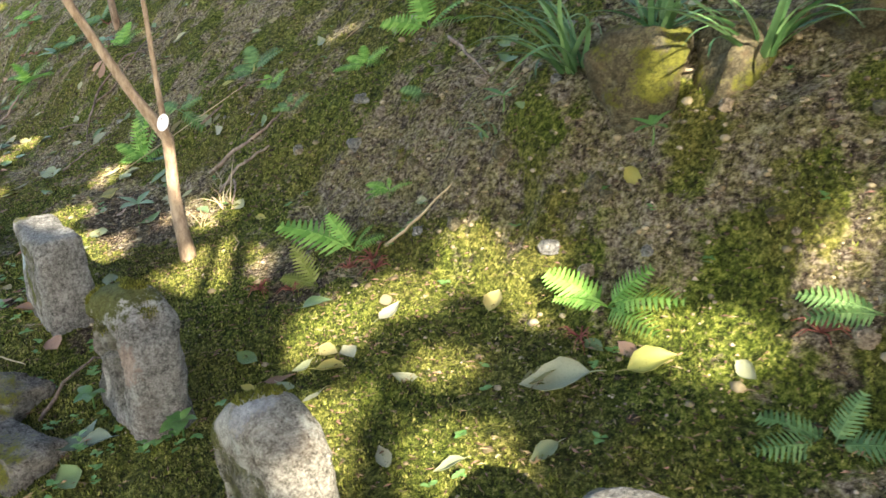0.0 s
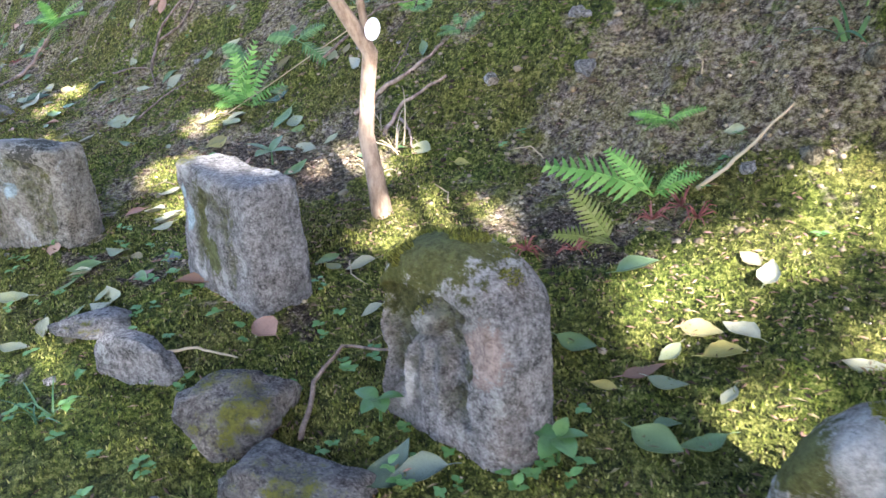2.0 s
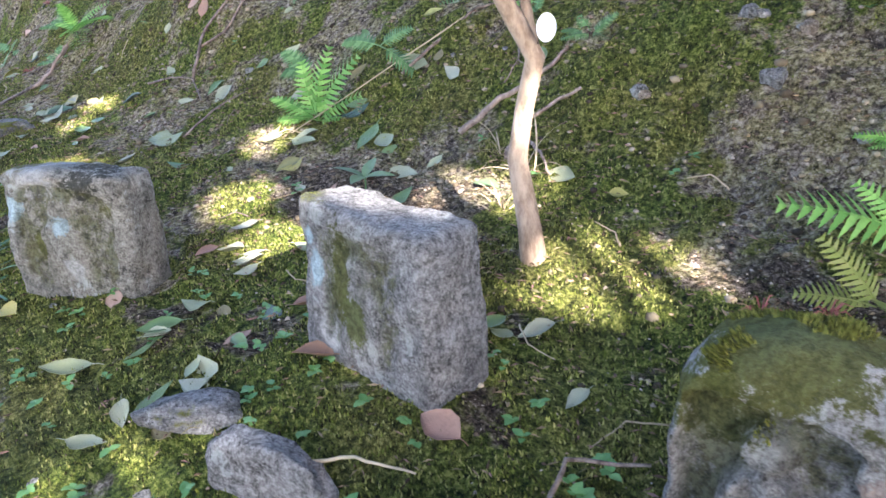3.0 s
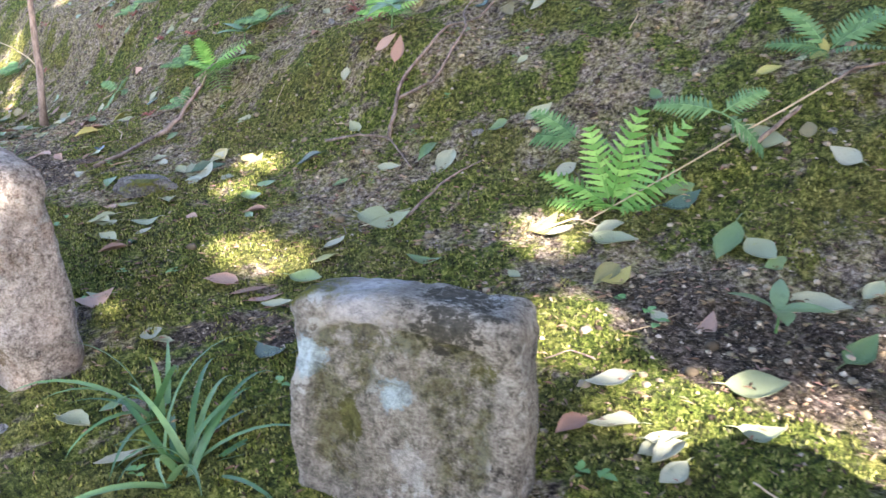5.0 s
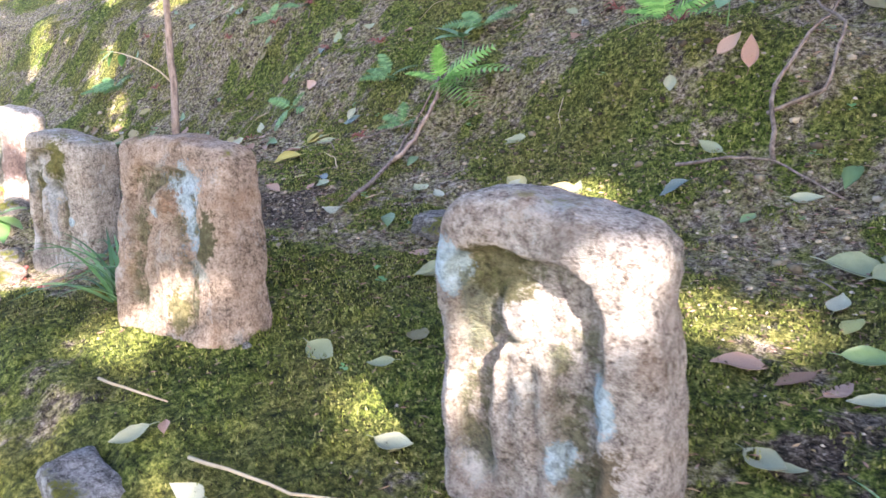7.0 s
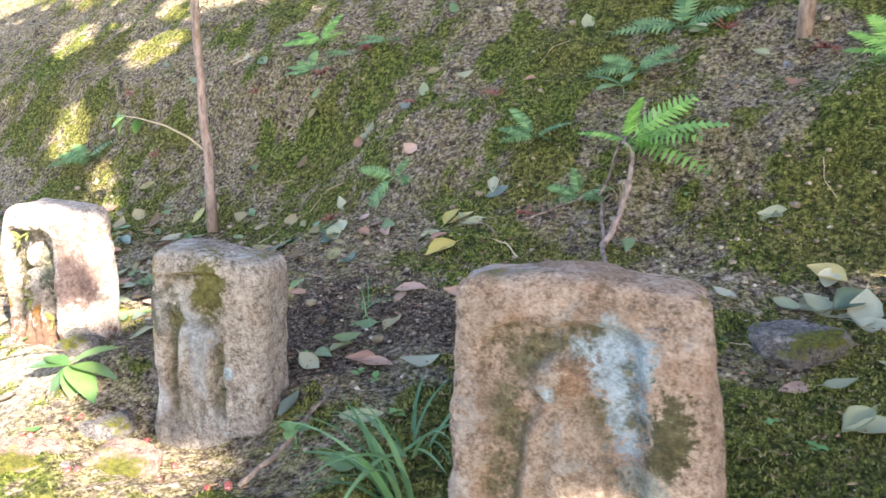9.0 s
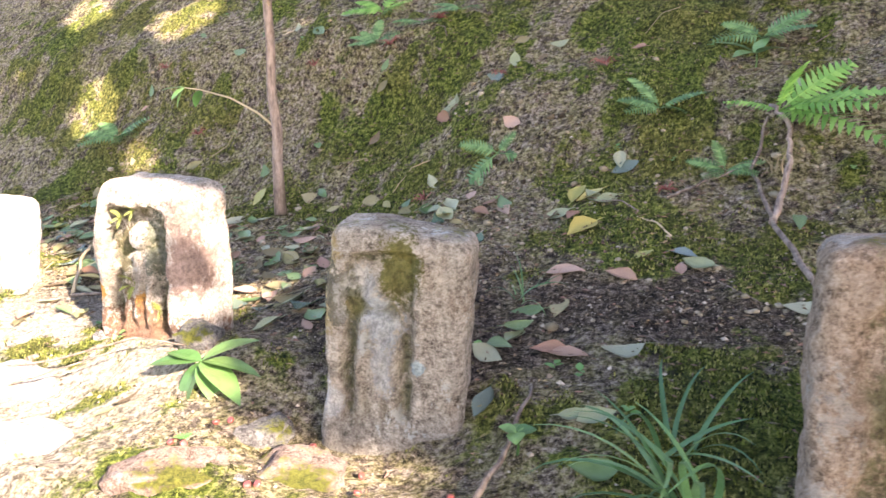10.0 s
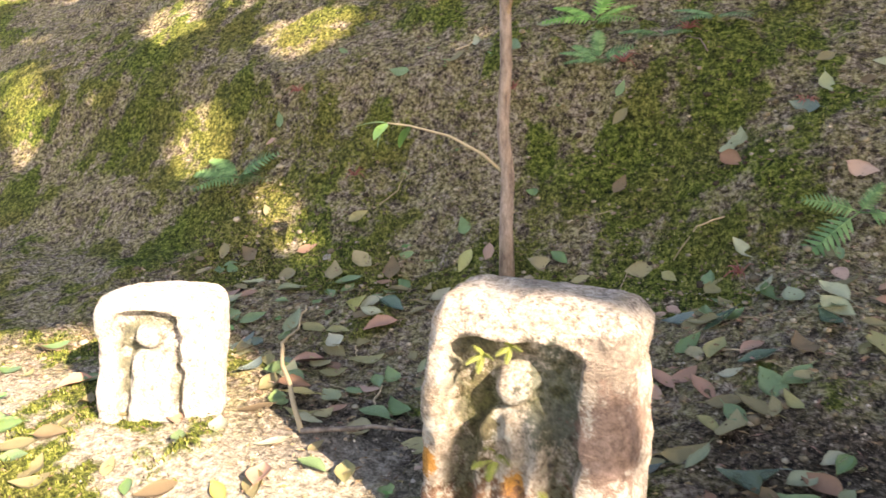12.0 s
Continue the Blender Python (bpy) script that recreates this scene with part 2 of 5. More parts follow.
def plain_z(x, y):
    far = ease(-7.1, -7.8, x)  # lower, wider shelf at the end of the row
    yy = y - 0.26 * far * ease(0.5, 0.9, y) * ease(2.18, 1.95, y)
    yy += -0.12 * ease(-4.8, -3.8, x) * ease(-0.05, -0.16, y) - 0.32 * ease(-1.9, -1.4, x) * ease(0.36, 0.08, y)
    z = float(np.interp(yy, PROFILE_Y, PROFILE_Z)) - 0.09 * far * ease(2.0, 1.4, y) * ease(-0.2, 0.2, y)
    if y > 1.43 and x > -3.2:  # steeper cut bank at the start of the walk
        z += 0.30 * min(y - 1.43, 0.45) * min(1, (x + 3.2) / 1.2) + 0.62 * ease(-2.0, -1.3, x) * min(y - 1.43, 0.32)
    z -= 0.10 * math.exp(-((x + 6.82) / 0.3) ** 2 - ((y - 0.34) / 0.2) ** 2)
    z += 0.05 * math.exp(-((x + 7.55) / 0.30) ** 2 - ((y - 0.42) / 0.10) ** 2)
    z += 0.14 * math.exp(-((x + 5.25) / 0.6) ** 2 - ((y - 1.88) / 0.17) ** 2) - 0.07 * ease(-6.3, -7.2, x) * math.exp(-((y - 1.6) / 0.18) ** 2)
    z += 0.05 * math.exp(-((x + 2.62) / 0.35) ** 2 - ((y - 0.66) / 0.3) ** 2)
    return z


def ground_z(x, y):
    z = plain_z(x, y)
    if -14 < x < 4 and -1.6 < y < 6:
        p = Vector((x, y, 0))
        k = min(1.0, max(0.1, (y - 0.1) / 1.3))
        z += k * (0.030 * noise.noise(p * 1.9) + 0.022 * noise.noise(p * 5.1)) + 0.013 * noise.noise(p * 13)
        z += 0.020 * ease(1.1, 1.5, y) * (noise.noise(p * 8.3) - abs(noise.noise(p * 6.1 + Vector((5, 2, 0)))))
        z += 0.007 * noise.noise(p * 31) + 0.014 * moss_cover(x, y) * (1 + 0.7 * noise.noise(p * 17))
        z += 0.045 * ease(-2.9, -2.2, x) * ease(1.40, 1.55, y) * (0.5 * noise.noise(p * 6.7) - abs(noise.noise(p * 4.1 + Vector((2, 9, 0)))) + 0.3 * noise.noise(p * 15))
    return z


def moss_cover(x, y):
    """0 on bare soil to 1 on thick moss."""
    p = Vector((x, y, 3.7))
    v = 0.42 * noise.noise(p * 1.6) + 0.42 * noise.noise(p * 4.3) + 0.32 * noise.noise(p * 12)
    v += 0.28 * ease(1.35, 1.05, y) + 0.06
    v += 0.22 * ease(-2.7, -2.2, x) * ease(1.60, 1.45, y)
    v -= 0.20 * ease(-6.2, -7.2, x) * ease(1.6, 1.2, y) + 0.55 * dust_cover(x, y)
    v += 0.40 * ease(-7.7, -8.1, x) * ease(-9.2, -8.8, x) * ease(0.15, 0.35, y) * ease(0.85, 0.6, y)
    v -= 0.10 * ease(-2.3, -1.6, x) * ease(1.5, 1.65, y)
    v -= 0.05 * ease(1.35, 1.75, y) - 0.16 * ease(-4.6, -3.6, x) * ease(-2.2, -2.7, x) * ease(1.3, 1.5, y)
    v -= 0.55 * math.exp(-((x + 3.35) / 0.5) ** 2 - ((y - 1.28) / 0.2) ** 2) + 0.45 * math.exp(-((x + 6.55) / 0.35) ** 2 - ((y - 0.9) / 0.18) ** 2)
    v -= 0.75 * math.exp(-((x + 6.95) / 0.42) ** 2 - ((y - 0.30) / 0.22) ** 2) + 0.45 * math.exp(-((x + 8.15) / 0.35) ** 2 - ((y - 0.72) / 0.18) ** 2)
    v -= 0.5 * math.exp(-((x + 7.9) / 0.9) ** 2 - ((y - 1.2) / 0.25) ** 2)
    v -= 0.38 * mould_shade_cover(x, y)
    return 0.08 + 0.92 * ease(-0.40, 0.42, v)


def mould_shade_cover(x, y):
    """Dark soil and leaf mould, with the shade between the stones painted in."""
    ragged = 0.5 * noise.noise(Vector((x * 5, y * 5, 6))) + 0.25 * noise.noise(Vector((x * 17, y * 17, 8)))
    spots = ((-6.95, 0.72, 0.55, 0.34), (-3.30, 1.18, 0.55, 0.22), (-6.45, 0.95, 0.40, 0.22), (-2.02, 1.17, 0.26, 0.16), (-8.15, 0.74, 0.40, 0.16), (-2.35, 0.75, 0.30, 0.18), (-4.35, 0.60, 0.30, 0.15), (-3.1, 0.55, 0.28, 0.16))
    return max(ease(1.15, 0.55, math.hypot((x - a) / c, (y - b) / d) + ragged) for a, b, c, d in spots)


def dust_cover(x, y):
    """Pale trodden dust: the footpath, and the sunny shelf at the end of the row."""
    path = 0.6 * ease(-1.7, -1.2, y) * ease(-0.25, -0.5, y)
    return max(path, ease(-7.1, -7.7, x) * ease(-11.5, -10, x) * ease(0.75, 0.35, y - 0.12 * (x < -8.0)) * ease(-1.7, -1.2, y))


def ground():
    def steps(lo, hi, step, edges):
        return list(edges[0]) + list(np.arange(lo, hi, step)) + list(edges[1])
    xs = steps(-11.0, 1.0, 0.021, ((-60, -40, -28, -22, -18, -16, -14.5, -13.5, -12.8, -12.2, -11.7, -11.3), (1.1, 1.3, 1.7, 2.3, 3, 4, 6, 9, 14, 25, 40, 60)))
    ys = steps(-0.7, 2.9, 0.021, ((-60, -40, -25, -15, -9, -6, -4, -3, -2.2, -1.6, -1.2, -0.9), (3.0, 3.15, 3.35, 3.6, 4, 4.5, 5.2, 6, 8, 12, 20, 35, 60)))
    verts = [(x, y, ground_z(x, y)) for y in ys for x in xs]
    n = len(xs)
    faces = [(j * n + i, j * n + i + 1, (j + 1) * n + i + 1, (j + 1) * n + i) for j in range(len(ys) - 1) for i in range(n - 1)]
    ob = new("ground", mesh_data("ground", verts, faces, MAT_GROUND))
    cover = ob.data.attributes.new("moss", "FLOAT", "POINT")
    cover.data.foreach_set("value", [moss_cover(v[0], v[1]) for v in verts])
    dust = ob.data.attributes.new("dust", "FLOAT", "POINT")
    dust.data.foreach_set("value", [dust_cover(v[0], v[1]) for v in verts])
    mould_shade = ob.data.attributes.new("mould_shade", "FLOAT", "POINT")
    mould_shade.data.foreach_set("value", [mould_shade_cover(v[0], v[1]) for v in verts])
    tagged(ob, "mossy earth bank rising from a narrow footpath", "ground", kind="structure")


ground()


# ---- carved stones ----
def rounded_block(w, d, h, r, step):
    """Vertices (numpy) and faces of a closed rounded block that stands on z = 0."""
    nx, ny, nz = (max(3, int(v / step)) for v in (w, d, h))
    index, verts, faces = {}, [], []

    def vert(i, j, k):
        key = (i, j, k)
        if key not in index:
            index[key] = len(verts)
            verts.append((w * (i / nx - 0.5), d * (j / ny - 0.5), h * k / nz))
        return index[key]
    for i in range(nx):
        for k in range(nz):
            faces.append((vert(i, 0, k), vert(i + 1, 0, k), vert(i + 1, 0, k + 1), vert(i, 0, k + 1)))
            faces.append((vert(i + 1, ny, k), vert(i, ny, k), vert(i, ny, k + 1), vert(i + 1, ny, k + 1)))
    for j in range(ny):
        for k in range(nz):
            faces.append((vert(0, j + 1, k), vert(0, j, k), vert(0, j, k + 1), vert(0, j + 1, k + 1)))
            faces.append((vert(nx, j, k), vert(nx, j + 1, k), vert(nx, j + 1, k + 1), vert(nx, j, k + 1)))
    for i in range(nx):
        for j in range(ny):
            faces.append((vert(i, j, nz), vert(i + 1, j, nz), vert(i + 1, j + 1, nz), vert(i, j + 1, nz)))
            faces.append((vert(i, j + 1, 0), vert(i + 1, j + 1, 0), vert(i + 1, j, 0), vert(i, j, 0)))
    p = np.array(verts)
    q = p.copy()
    q[:, 0] = np.clip(p[:, 0], -w / 2 + r, w / 2 - r)
    q[:, 1] = np.clip(p[:, 1], -d / 2 + r, d / 2 - r)
    q[:, 2] = np.clip(p[:, 2], -1, h - r)
    off = p - q
    length = np.linalg.norm(off, axis=1, keepdims=True)
    p = np.where(length > 1e-6, q + off / np.maximum(length, 1e-6) * r * np.minimum(1, length / r), p)
    return p, faces


def smooth_step(lo, hi, v):
    s = np.clip((v - lo) / (hi - lo), 0, 1)
    return s * s * (3 - 2 * s)


def carved_stone(x, y, base, yaw, w, d, h, lean_x, lean_y, mat, label, seed, r=0.035, taper=0.06, dome=0.0, niche=0.0, figure=0.0, slope=0.0, rough=1.0, field=(0.34, 0.84), shift=0.0, moss_top=0.0):
    """An upright stone. niche: depth of the sunk field on its front, figure: relief of the worn figure in it, dome: rounding of the top, slope: fall of the top to its right."""
    base -= 0.07
    h += 0.07
    p, faces = rounded_block(w, d, h, r, 0.007)
    u, v, k = p[:, 0] / (w / 2), p[:, 1] / (d / 2), p[:, 2] / h
    top = smooth_step(0.55, 1.0, k)
    p[:, 2] -= top * dome * np.abs(u) ** 2.2 * h
    p[:, 2] -= top * slope * (u + 1) * 0.5 * h
    p[:, 0] *= 1 - taper * k
    p[:, 1] *= 1 - taper * 1.5 * k
    front = np.clip((-v - 0.55) / 0.3, 0, 1)
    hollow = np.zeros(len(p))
    if niche:
        uu, kk = p[:, 0] / w - shift, (p[:, 2] - 0.07) / (h - 0.07)
        wob = 0.012 * np.sin(kk * 19 + seed) + 0.008 * np.sin(kk * 43)
        arch = field[1] - 1.3 * np.maximum(0, np.abs(uu) - field[0] * 0.5) ** 1.7
        inside = smooth_step(field[0], field[0] - 0.045, np.abs(uu + wob)) * smooth_step(arch + 0.02, arch - 0.012, kk) * smooth_step(0.05, 0.15, kk)
        top_k = field[1] - 0.17
        head = smooth_step(1.15, 0.72, np.sqrt((uu / 0.095) ** 2 + ((kk - top_k) / 0.085) ** 2))
        half = 0.155 + 0.06 * np.clip(top_k - 0.15 - kk, 0, 1)
        body = smooth_step(half + 0.02, half - 0.03, np.abs(uu)) * smooth_step(top_k - 0.06, top_k - 0.12, kk + 1.1 * np.maximum(0, np.abs(uu) - 0.08))
        folds = 0.16 * np.cos((uu + wob) * 55) * body
        relief = np.clip(np.maximum(head, body) + folds, 0, 1.15)
        p[:, 1] += front * inside * (niche - figure * relief)
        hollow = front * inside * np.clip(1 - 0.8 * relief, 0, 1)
    for i in range(len(p)):
        s = Vector(p[i]) * 1.0 + Vector((seed * 3.7, seed * 1.3, seed * 2.1))
        n = noise.noise_vector(s * 4.5) * 0.016 + noise.noise_vector(s * 13) * 0.008 + noise.noise_vector(s * 38) * 0.0045
        p[i] += np.array(n) * rough
    p[:, 0] += lean_x * p[:, 2] / h
    p[:, 1] += lean_y * p[:, 2] / h
    ob = new("stone_marker", mesh_data("stone_marker", p, faces, mat))
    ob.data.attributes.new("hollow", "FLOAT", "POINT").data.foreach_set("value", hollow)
    ob.matrix_world = pose(x, y, base, 0, 0, math.degrees(yaw))
    if moss_top:
        stone_moss(ob, p, faces, moss_top, seed)
    return tagged(ob, label, "stone marker", "row of carved stones along the path")


def stone_moss(ob, p, faces, reach, seed):
    """Cushions of moss shoots on the upper faces of a stone."""
    rng = random.Random(seed)
    top = p[:, 2].max()
    verts, tris = [], []
    for f in faces:
        q = [Vector(p[i]) for i in f]
        n = (q[1] - q[0]).cross(q[3] - q[0]).normalized()
        c = (q[0] + q[2]) / 2
        want = n.z * 0.9 + 0.9 * noise.noise(c * 9 + Vector((seed, 0, 0))) + (c.z - top) * 4
        if want < 1.0 - reach:
            continue
        for _ in range(5):
            o = q[0] + (q[1] - q[0]) * rng.random() + (q[3] - q[0]) * rng.random()
            h, r, k, a = rng.uniform(0.004, 0.009), rng.uniform(0.0015, 0.003), len(verts), rng.uniform(0, 6.28)
            side = n.orthogonal().normalized()
            other = n.cross(side)
            for j in range(3):
                verts.append(o - n * 0.002 + (side * math.cos(a + 2.094 * j) + other * math.sin(a + 2.094 * j)) * r)
            verts.append(o + n * h + Vector((rng.uniform(-1, 1), rng.uniform(-1, 1), rng.uniform(-0.5, 1))) * h * 0.4)
            tris += [(k, k + 1, k + 3), (k + 1, k + 2, k + 3), (k + 2, k, k + 3)]
    if verts:
        part("moss_patch", mesh_data("moss_patch", verts, tris, CAP_MOSS, False), ob, "green moss cushion")


def own(name, tones, moss, pale, ochre, blots):
    return stone_material(name, *tones, moss, pale, ochre, blots)


STONES = [
    # x, y, base, yaw, width, depth, height, lean x, lean y, material, label, shape
    (-0.419, 0.731, 0.391, 0.0, 0.234, 0.153, 0.377, -0.018, -0.007, GREY, "weathered grey stone marker in the moss", dict(dome=0.12)),
    (-1.143, 0.593, 0.372, -0.10, 0.319, 0.154, 0.345, -0.003, -0.002,
     own("stone_c", ((0.10, 0.095, 0.085), (0.27, 0.26, 0.235), (0.47, 0.46, 0.43)), 0.35, 0.5, 0.15, [(-0.13, -0.07, 0.33, 0.05, 1.0, MOSSY_GREEN), (0.0, -0.03, 0.40, 0.03, 1.2, (0.42, 0.43, 0.47)), (0.05, -0.07, 0.15, 0.05, 1.0, (0.30, 0.25, 0.18)), (-0.06, -0.08, 0.20, 0.05, 1.6, (0.13, 0.125, 0.11)), (-0.05, -0.07, 0.37, 0.028, 1.2, CHALK), (0.03, -0.07, 0.30, 0.02, 1.6, CHALK), (0.08, -0.08, 0.22, 0.03, 1.6, MOSSY_GREEN)]),
     "rounded grey stone marker with a mossy top", dict(dome=0.24, r=0.055, niche=0.014, figure=0.012, field=(0.36, 0.70), moss_top=0.15)),
    (-1.854, 0.622, 0.402, -0.06, 0.345, 0.150, 0.355, -0.013, -0.001,
     # The pinkish blot at right is a small sunlit patch painted on.
     own("stone_b", GREY_TONES, 0.3, 0.35, 0.1, [(-0.05, -0.03, 0.40, 0.12, 0.5, MOSSY_GREEN), (0.02, -0.03, 0.34, 0.02, 1.5, CHALK), (0.10, -0.07, 0.26, 0.035, 1.3, (0.36, 0.29, 0.26)), (-0.10, -0.08, 0.14, 0.03, 1.5, CHALK), (-0.11, -0.07, 0.30, 0.05, 1.2, MOSSY_GREEN)]),
     "round-topped grey stone marker with mossy shoulders", dict(dome=0.17, r=0.055, niche=0.040, figure=0.034, field=(0.33, 0.74), shift=-0.10, slope=0.05, moss_top=0.45)),
    (-2.619, 0.659, 0.435, -0.095, 0.389, 0.148, 0.303, -0.017, 0.009,
     own("stone_a", GREY_TONES, 0.3, 0.45, 0.0, [(-0.145, -0.07, 0.24, 0.022, 1.8, BLUE), (-0.165, -0.07, 0.30, 0.014, 1.2, BLUE), (-0.06, -0.07, 0.25, 0.028, 3.0, MOSSY_GREEN), (-0.02, -0.07, 0.17, 0.03, 1.6, (0.13, 0.15, 0.05)), (-0.10, -0.07, 0.12, 0.03, 0.9, CHALK)]),
     "squared grey stone marker with moss on its face", dict(dome=0.02, r=0.022, niche=0.007, figure=0.006, field=(0.30, 0.86))),
    (-3.622, 0.536, 0.359, 0.447, 0.388, 0.164, 0.339, -0.001, -0.002,
     own("stone_z", ((0.10, 0.095, 0.08), (0.25, 0.24, 0.205), (0.42, 0.41, 0.36)), 0.4, 0.7, 0.0, [(-0.145, -0.085, 0.31, 0.024, 1.1, BLUE), (0.0, -0.085, 0.275, 0.022, 1.1, BLUE), (-0.06, -0.02, 0.385, 0.06, 0.6, CHALK), (0.07, -0.02, 0.385, 0.06, 0.6, INK), (0.13, -0.085, 0.32, 0.022, 1.0, (0.17, 0.17, 0.06)), (0.02, -0.085, 0.16, 0.025, 1.0, CHALK), (-0.08, -0.085, 0.22, 0.02, 1.8, MOSSY_GREEN)]),
     "low square stone marker with pale lichen spots", dict(dome=0.02, r=0.03, niche=0.012, figure=0.011, field=(0.38, 0.88))),
    (-4.681, 0.281, 0.312, 0.12, 0.375, 0.162, 0.515, -0.018, -0.025,
     own("stone_y", ((0.15, 0.12, 0.10), (0.37, 0.33, 0.285), (0.56, 0.52, 0.465)), 0.1, 0.45, 0.25, [(-0.09, -0.07, 0.47, 0.06, 0.7, (0.16, 0.15, 0.07)), (-0.16, -0.075, 0.47, 0.03, 1.2, BLUE), (0.03, -0.075, 0.20, 0.022, 1.4, BLUE), (0.09, -0.08, 0.30, 0.018, 2.6, BLUE), (-0.12, -0.07, 0.15, 0.03, 1.3, CHALK), (0.11, -0.06, 0.18, 0.035, 1.8, (0.20, 0.16, 0.10))]),
     "tall pale stone marker with a sunk worn field", dict(dome=0.05, r=0.045, niche=0.030, figure=0.022, field=(0.34, 0.83), shift=-0.06)),
    (-5.785, 0.285, 0.303, 0.166, 0.443, 0.155, 0.500, -0.036, 0.053,
     own("stone_x", ((0.19, 0.14, 0.10), (0.39, 0.30, 0.225), (0.56, 0.465, 0.375)), 0.1, 0.3, 0.4, [(0.025, -0.06, 0.45, 0.066, 0.8, BLUE), (0.05, -0.06, 0.385, 0.042, 1.5, BLUE), (-0.07, -0.06, 0.40, 0.02, 1.3, BLUE), (-0.11, -0.06, 0.455, 0.03, 0.9, (0.08, 0.08, 0.035)), (0.115, -0.06, 0.36, 0.032, 2.2, (0.10, 0.10, 0.045)), (0.09, -0.06, 0.44, 0.018, 1.6, (0.13, 0.13, 0.06)), (-0.025, -0.06, 0.425, 0.036, 1.1, (0.34, 0.22, 0.14)), (-0.165, -0.07, 0.39, 0.015, 1.0, CHALK), (-0.10, -0.07, 0.375, 0.010, 1.0, CHALK), (-0.075, -0.07, 0.335, 0.010, 1.0, CHALK), (0.08, -0.07, 0.27, 0.04, 0.6, (0.36, 0.38, 0.33)), (0.02, -0.07, 0.16, 0.03, 1.6, (0.20, 0.18, 0.08))]),
     "tall buff stone marker with pale blue lichen", dict(dome=0.03, r=0.032, niche=0.020, figure=0.019, taper=0.12, field=(0.30, 0.84), shift=-0.04)),
    (-6.835, 0.442, 0.262, 0.363, 0.305, 0.160, 0.480, 0.055, -0.011,
     own("stone_w", ((0.14, 0.12, 0.095), (0.36, 0.325, 0.27), (0.57, 0.53, 0.46)), 0.3, 0.75, 0.2, [(-0.13, -0.06, 0.44, 0.050, 2.2, (0.46, 0.36, 0.18)), (-0.085, -0.06, 0.40, 0.028, 2.2, (0.15, 0.15, 0.12)), (-0.04, -0.06, 0.39, 0.042, 1.3, (0.52, 0.53, 0.50)), (0.01, -0.06, 0.34, 0.034, 1.6, (0.44, 0.48, 0.50)), (0.0, -0.06, 0.24, 0.022, 2.6, (0.46, 0.48, 0.48)), (0.05, -0.07, 0.45, 0.038, 1.9, (0.17, 0.17, 0.05)), (-0.05, -0.06, 0.365, 0.02, 1.2, (0.24, 0.21, 0.09)), (0.075, -0.08, 0.24, 0.014, 1.1, BLUE), (-0.12, -0.08, 0.16, 0.03, 1.2, CHALK)]),
     "leaning buff stone marker carved with a worn figure", dict(dome=0.02, r=0.026, niche=0.026, figure=0.024, slope=0.08, rough=0.8, field=(0.26, 0.86), shift=-0.10)),
    (-7.654, 0.548, 0.303, -0.005, 0.390, 0.180, 0.455, 0.017, 0.017,
     # Blots at right: pinkish-brown stone, and dark shading painted in above it.
     own("stone_v", PALE_TONES, 0.1, 0.5, 0.25, [(0.0, -0.06, 0.19, 0.022, 1.3, ORANGE), (-0.17, -0.07, 0.20, 0.02, 1.3, ORANGE), (-0.19, -0.06, 0.50, 0.04, 0.8, (0.38, 0.32, 0.10)), (0.06, -0.05, 0.36, 0.045, 1.9, (0.17, 0.19, 0.15)), (-0.07, -0.05, 0.30, 0.035, 2.4, (0.15, 0.13, 0.07)), (0.16, -0.06, 0.44, 0.05, 1.1, (0.30, 0.25, 0.21)), (0.17, -0.06, 0.30, 0.06, 1.2, (0.40, 0.28, 0.23)), (0.0, -0.06, 0.10, 0.16, 0.5, (0.24, 0.13, 0.08))]),
     "sunlit pale stone marker carved with a small figure", dict(dome=0.03, r=0.045, niche=0.046, figure=0.040, field=(0.32, 0.84), shift=-0.05)),
    (-8.703, 0.667, 0.250, 0.451, 0.322, 0.162, 0.360, 0.015, 0.031, WHITE, "small white stone marker carved with a figure", dict(dome=0.05, r=0.045, niche=0.034, figure=0.030, field=(0.27, 0.86), shift=-0.03)),
]
for seed, (x, y, base, yaw, w, d, h, lx, ly, mat, label, shape) in enumerate(STONES):
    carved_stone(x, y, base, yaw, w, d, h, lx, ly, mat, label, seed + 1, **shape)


# ---- unseen trees, added to shade the bank ----
# Sunlit spots on the bank, kept free of leaves: x, y, half length, half width.
GAPS = [
    (-2.43, 1.18, 0.20, 0.09), (-2.45, 1.03, 0.11, 0.06), (-1.71, 1.13, 0.13, 0.10), (-1.62, 1.32, 0.12, 0.05), (-1.39, 1.48, 0.11, 0.02), (-1.54, 1.50, 0.05, 0.01),
    (-1.18, 1.45, 0.07, 0.03), (-0.84, 1.46, 0.06, 0.02), (-0.67, 1.46, 0.04, 0.01), (-0.50, 1.62, 0.04, 0.02), (-1.31, 1.16, 0.09, 0.03), (-1.43, 0.93, 0.06, 0.07),
]
GAPS += [
    (-1.02, 0.96, 0.14, 0.08), (-1.12, 1.84, 0.05, 0.03), (-0.90, 1.82, 0.04, 0.02), (-3.13, 1.01, 0.12, 0.04),
    (-3.98, 1.37, 0.09, 0.04), (-3.71, 1.05, 0.10, 0.07), (-3.36, 0.95, 0.11, 0.06), (-4.78, 0.93, 0.09, 0.04), (-5.35, 1.37, 0.10, 0.03), (-4.65, 0.55, 0.06, 0.03), (-2.86, 1.36, 0.12, 0.04),
]
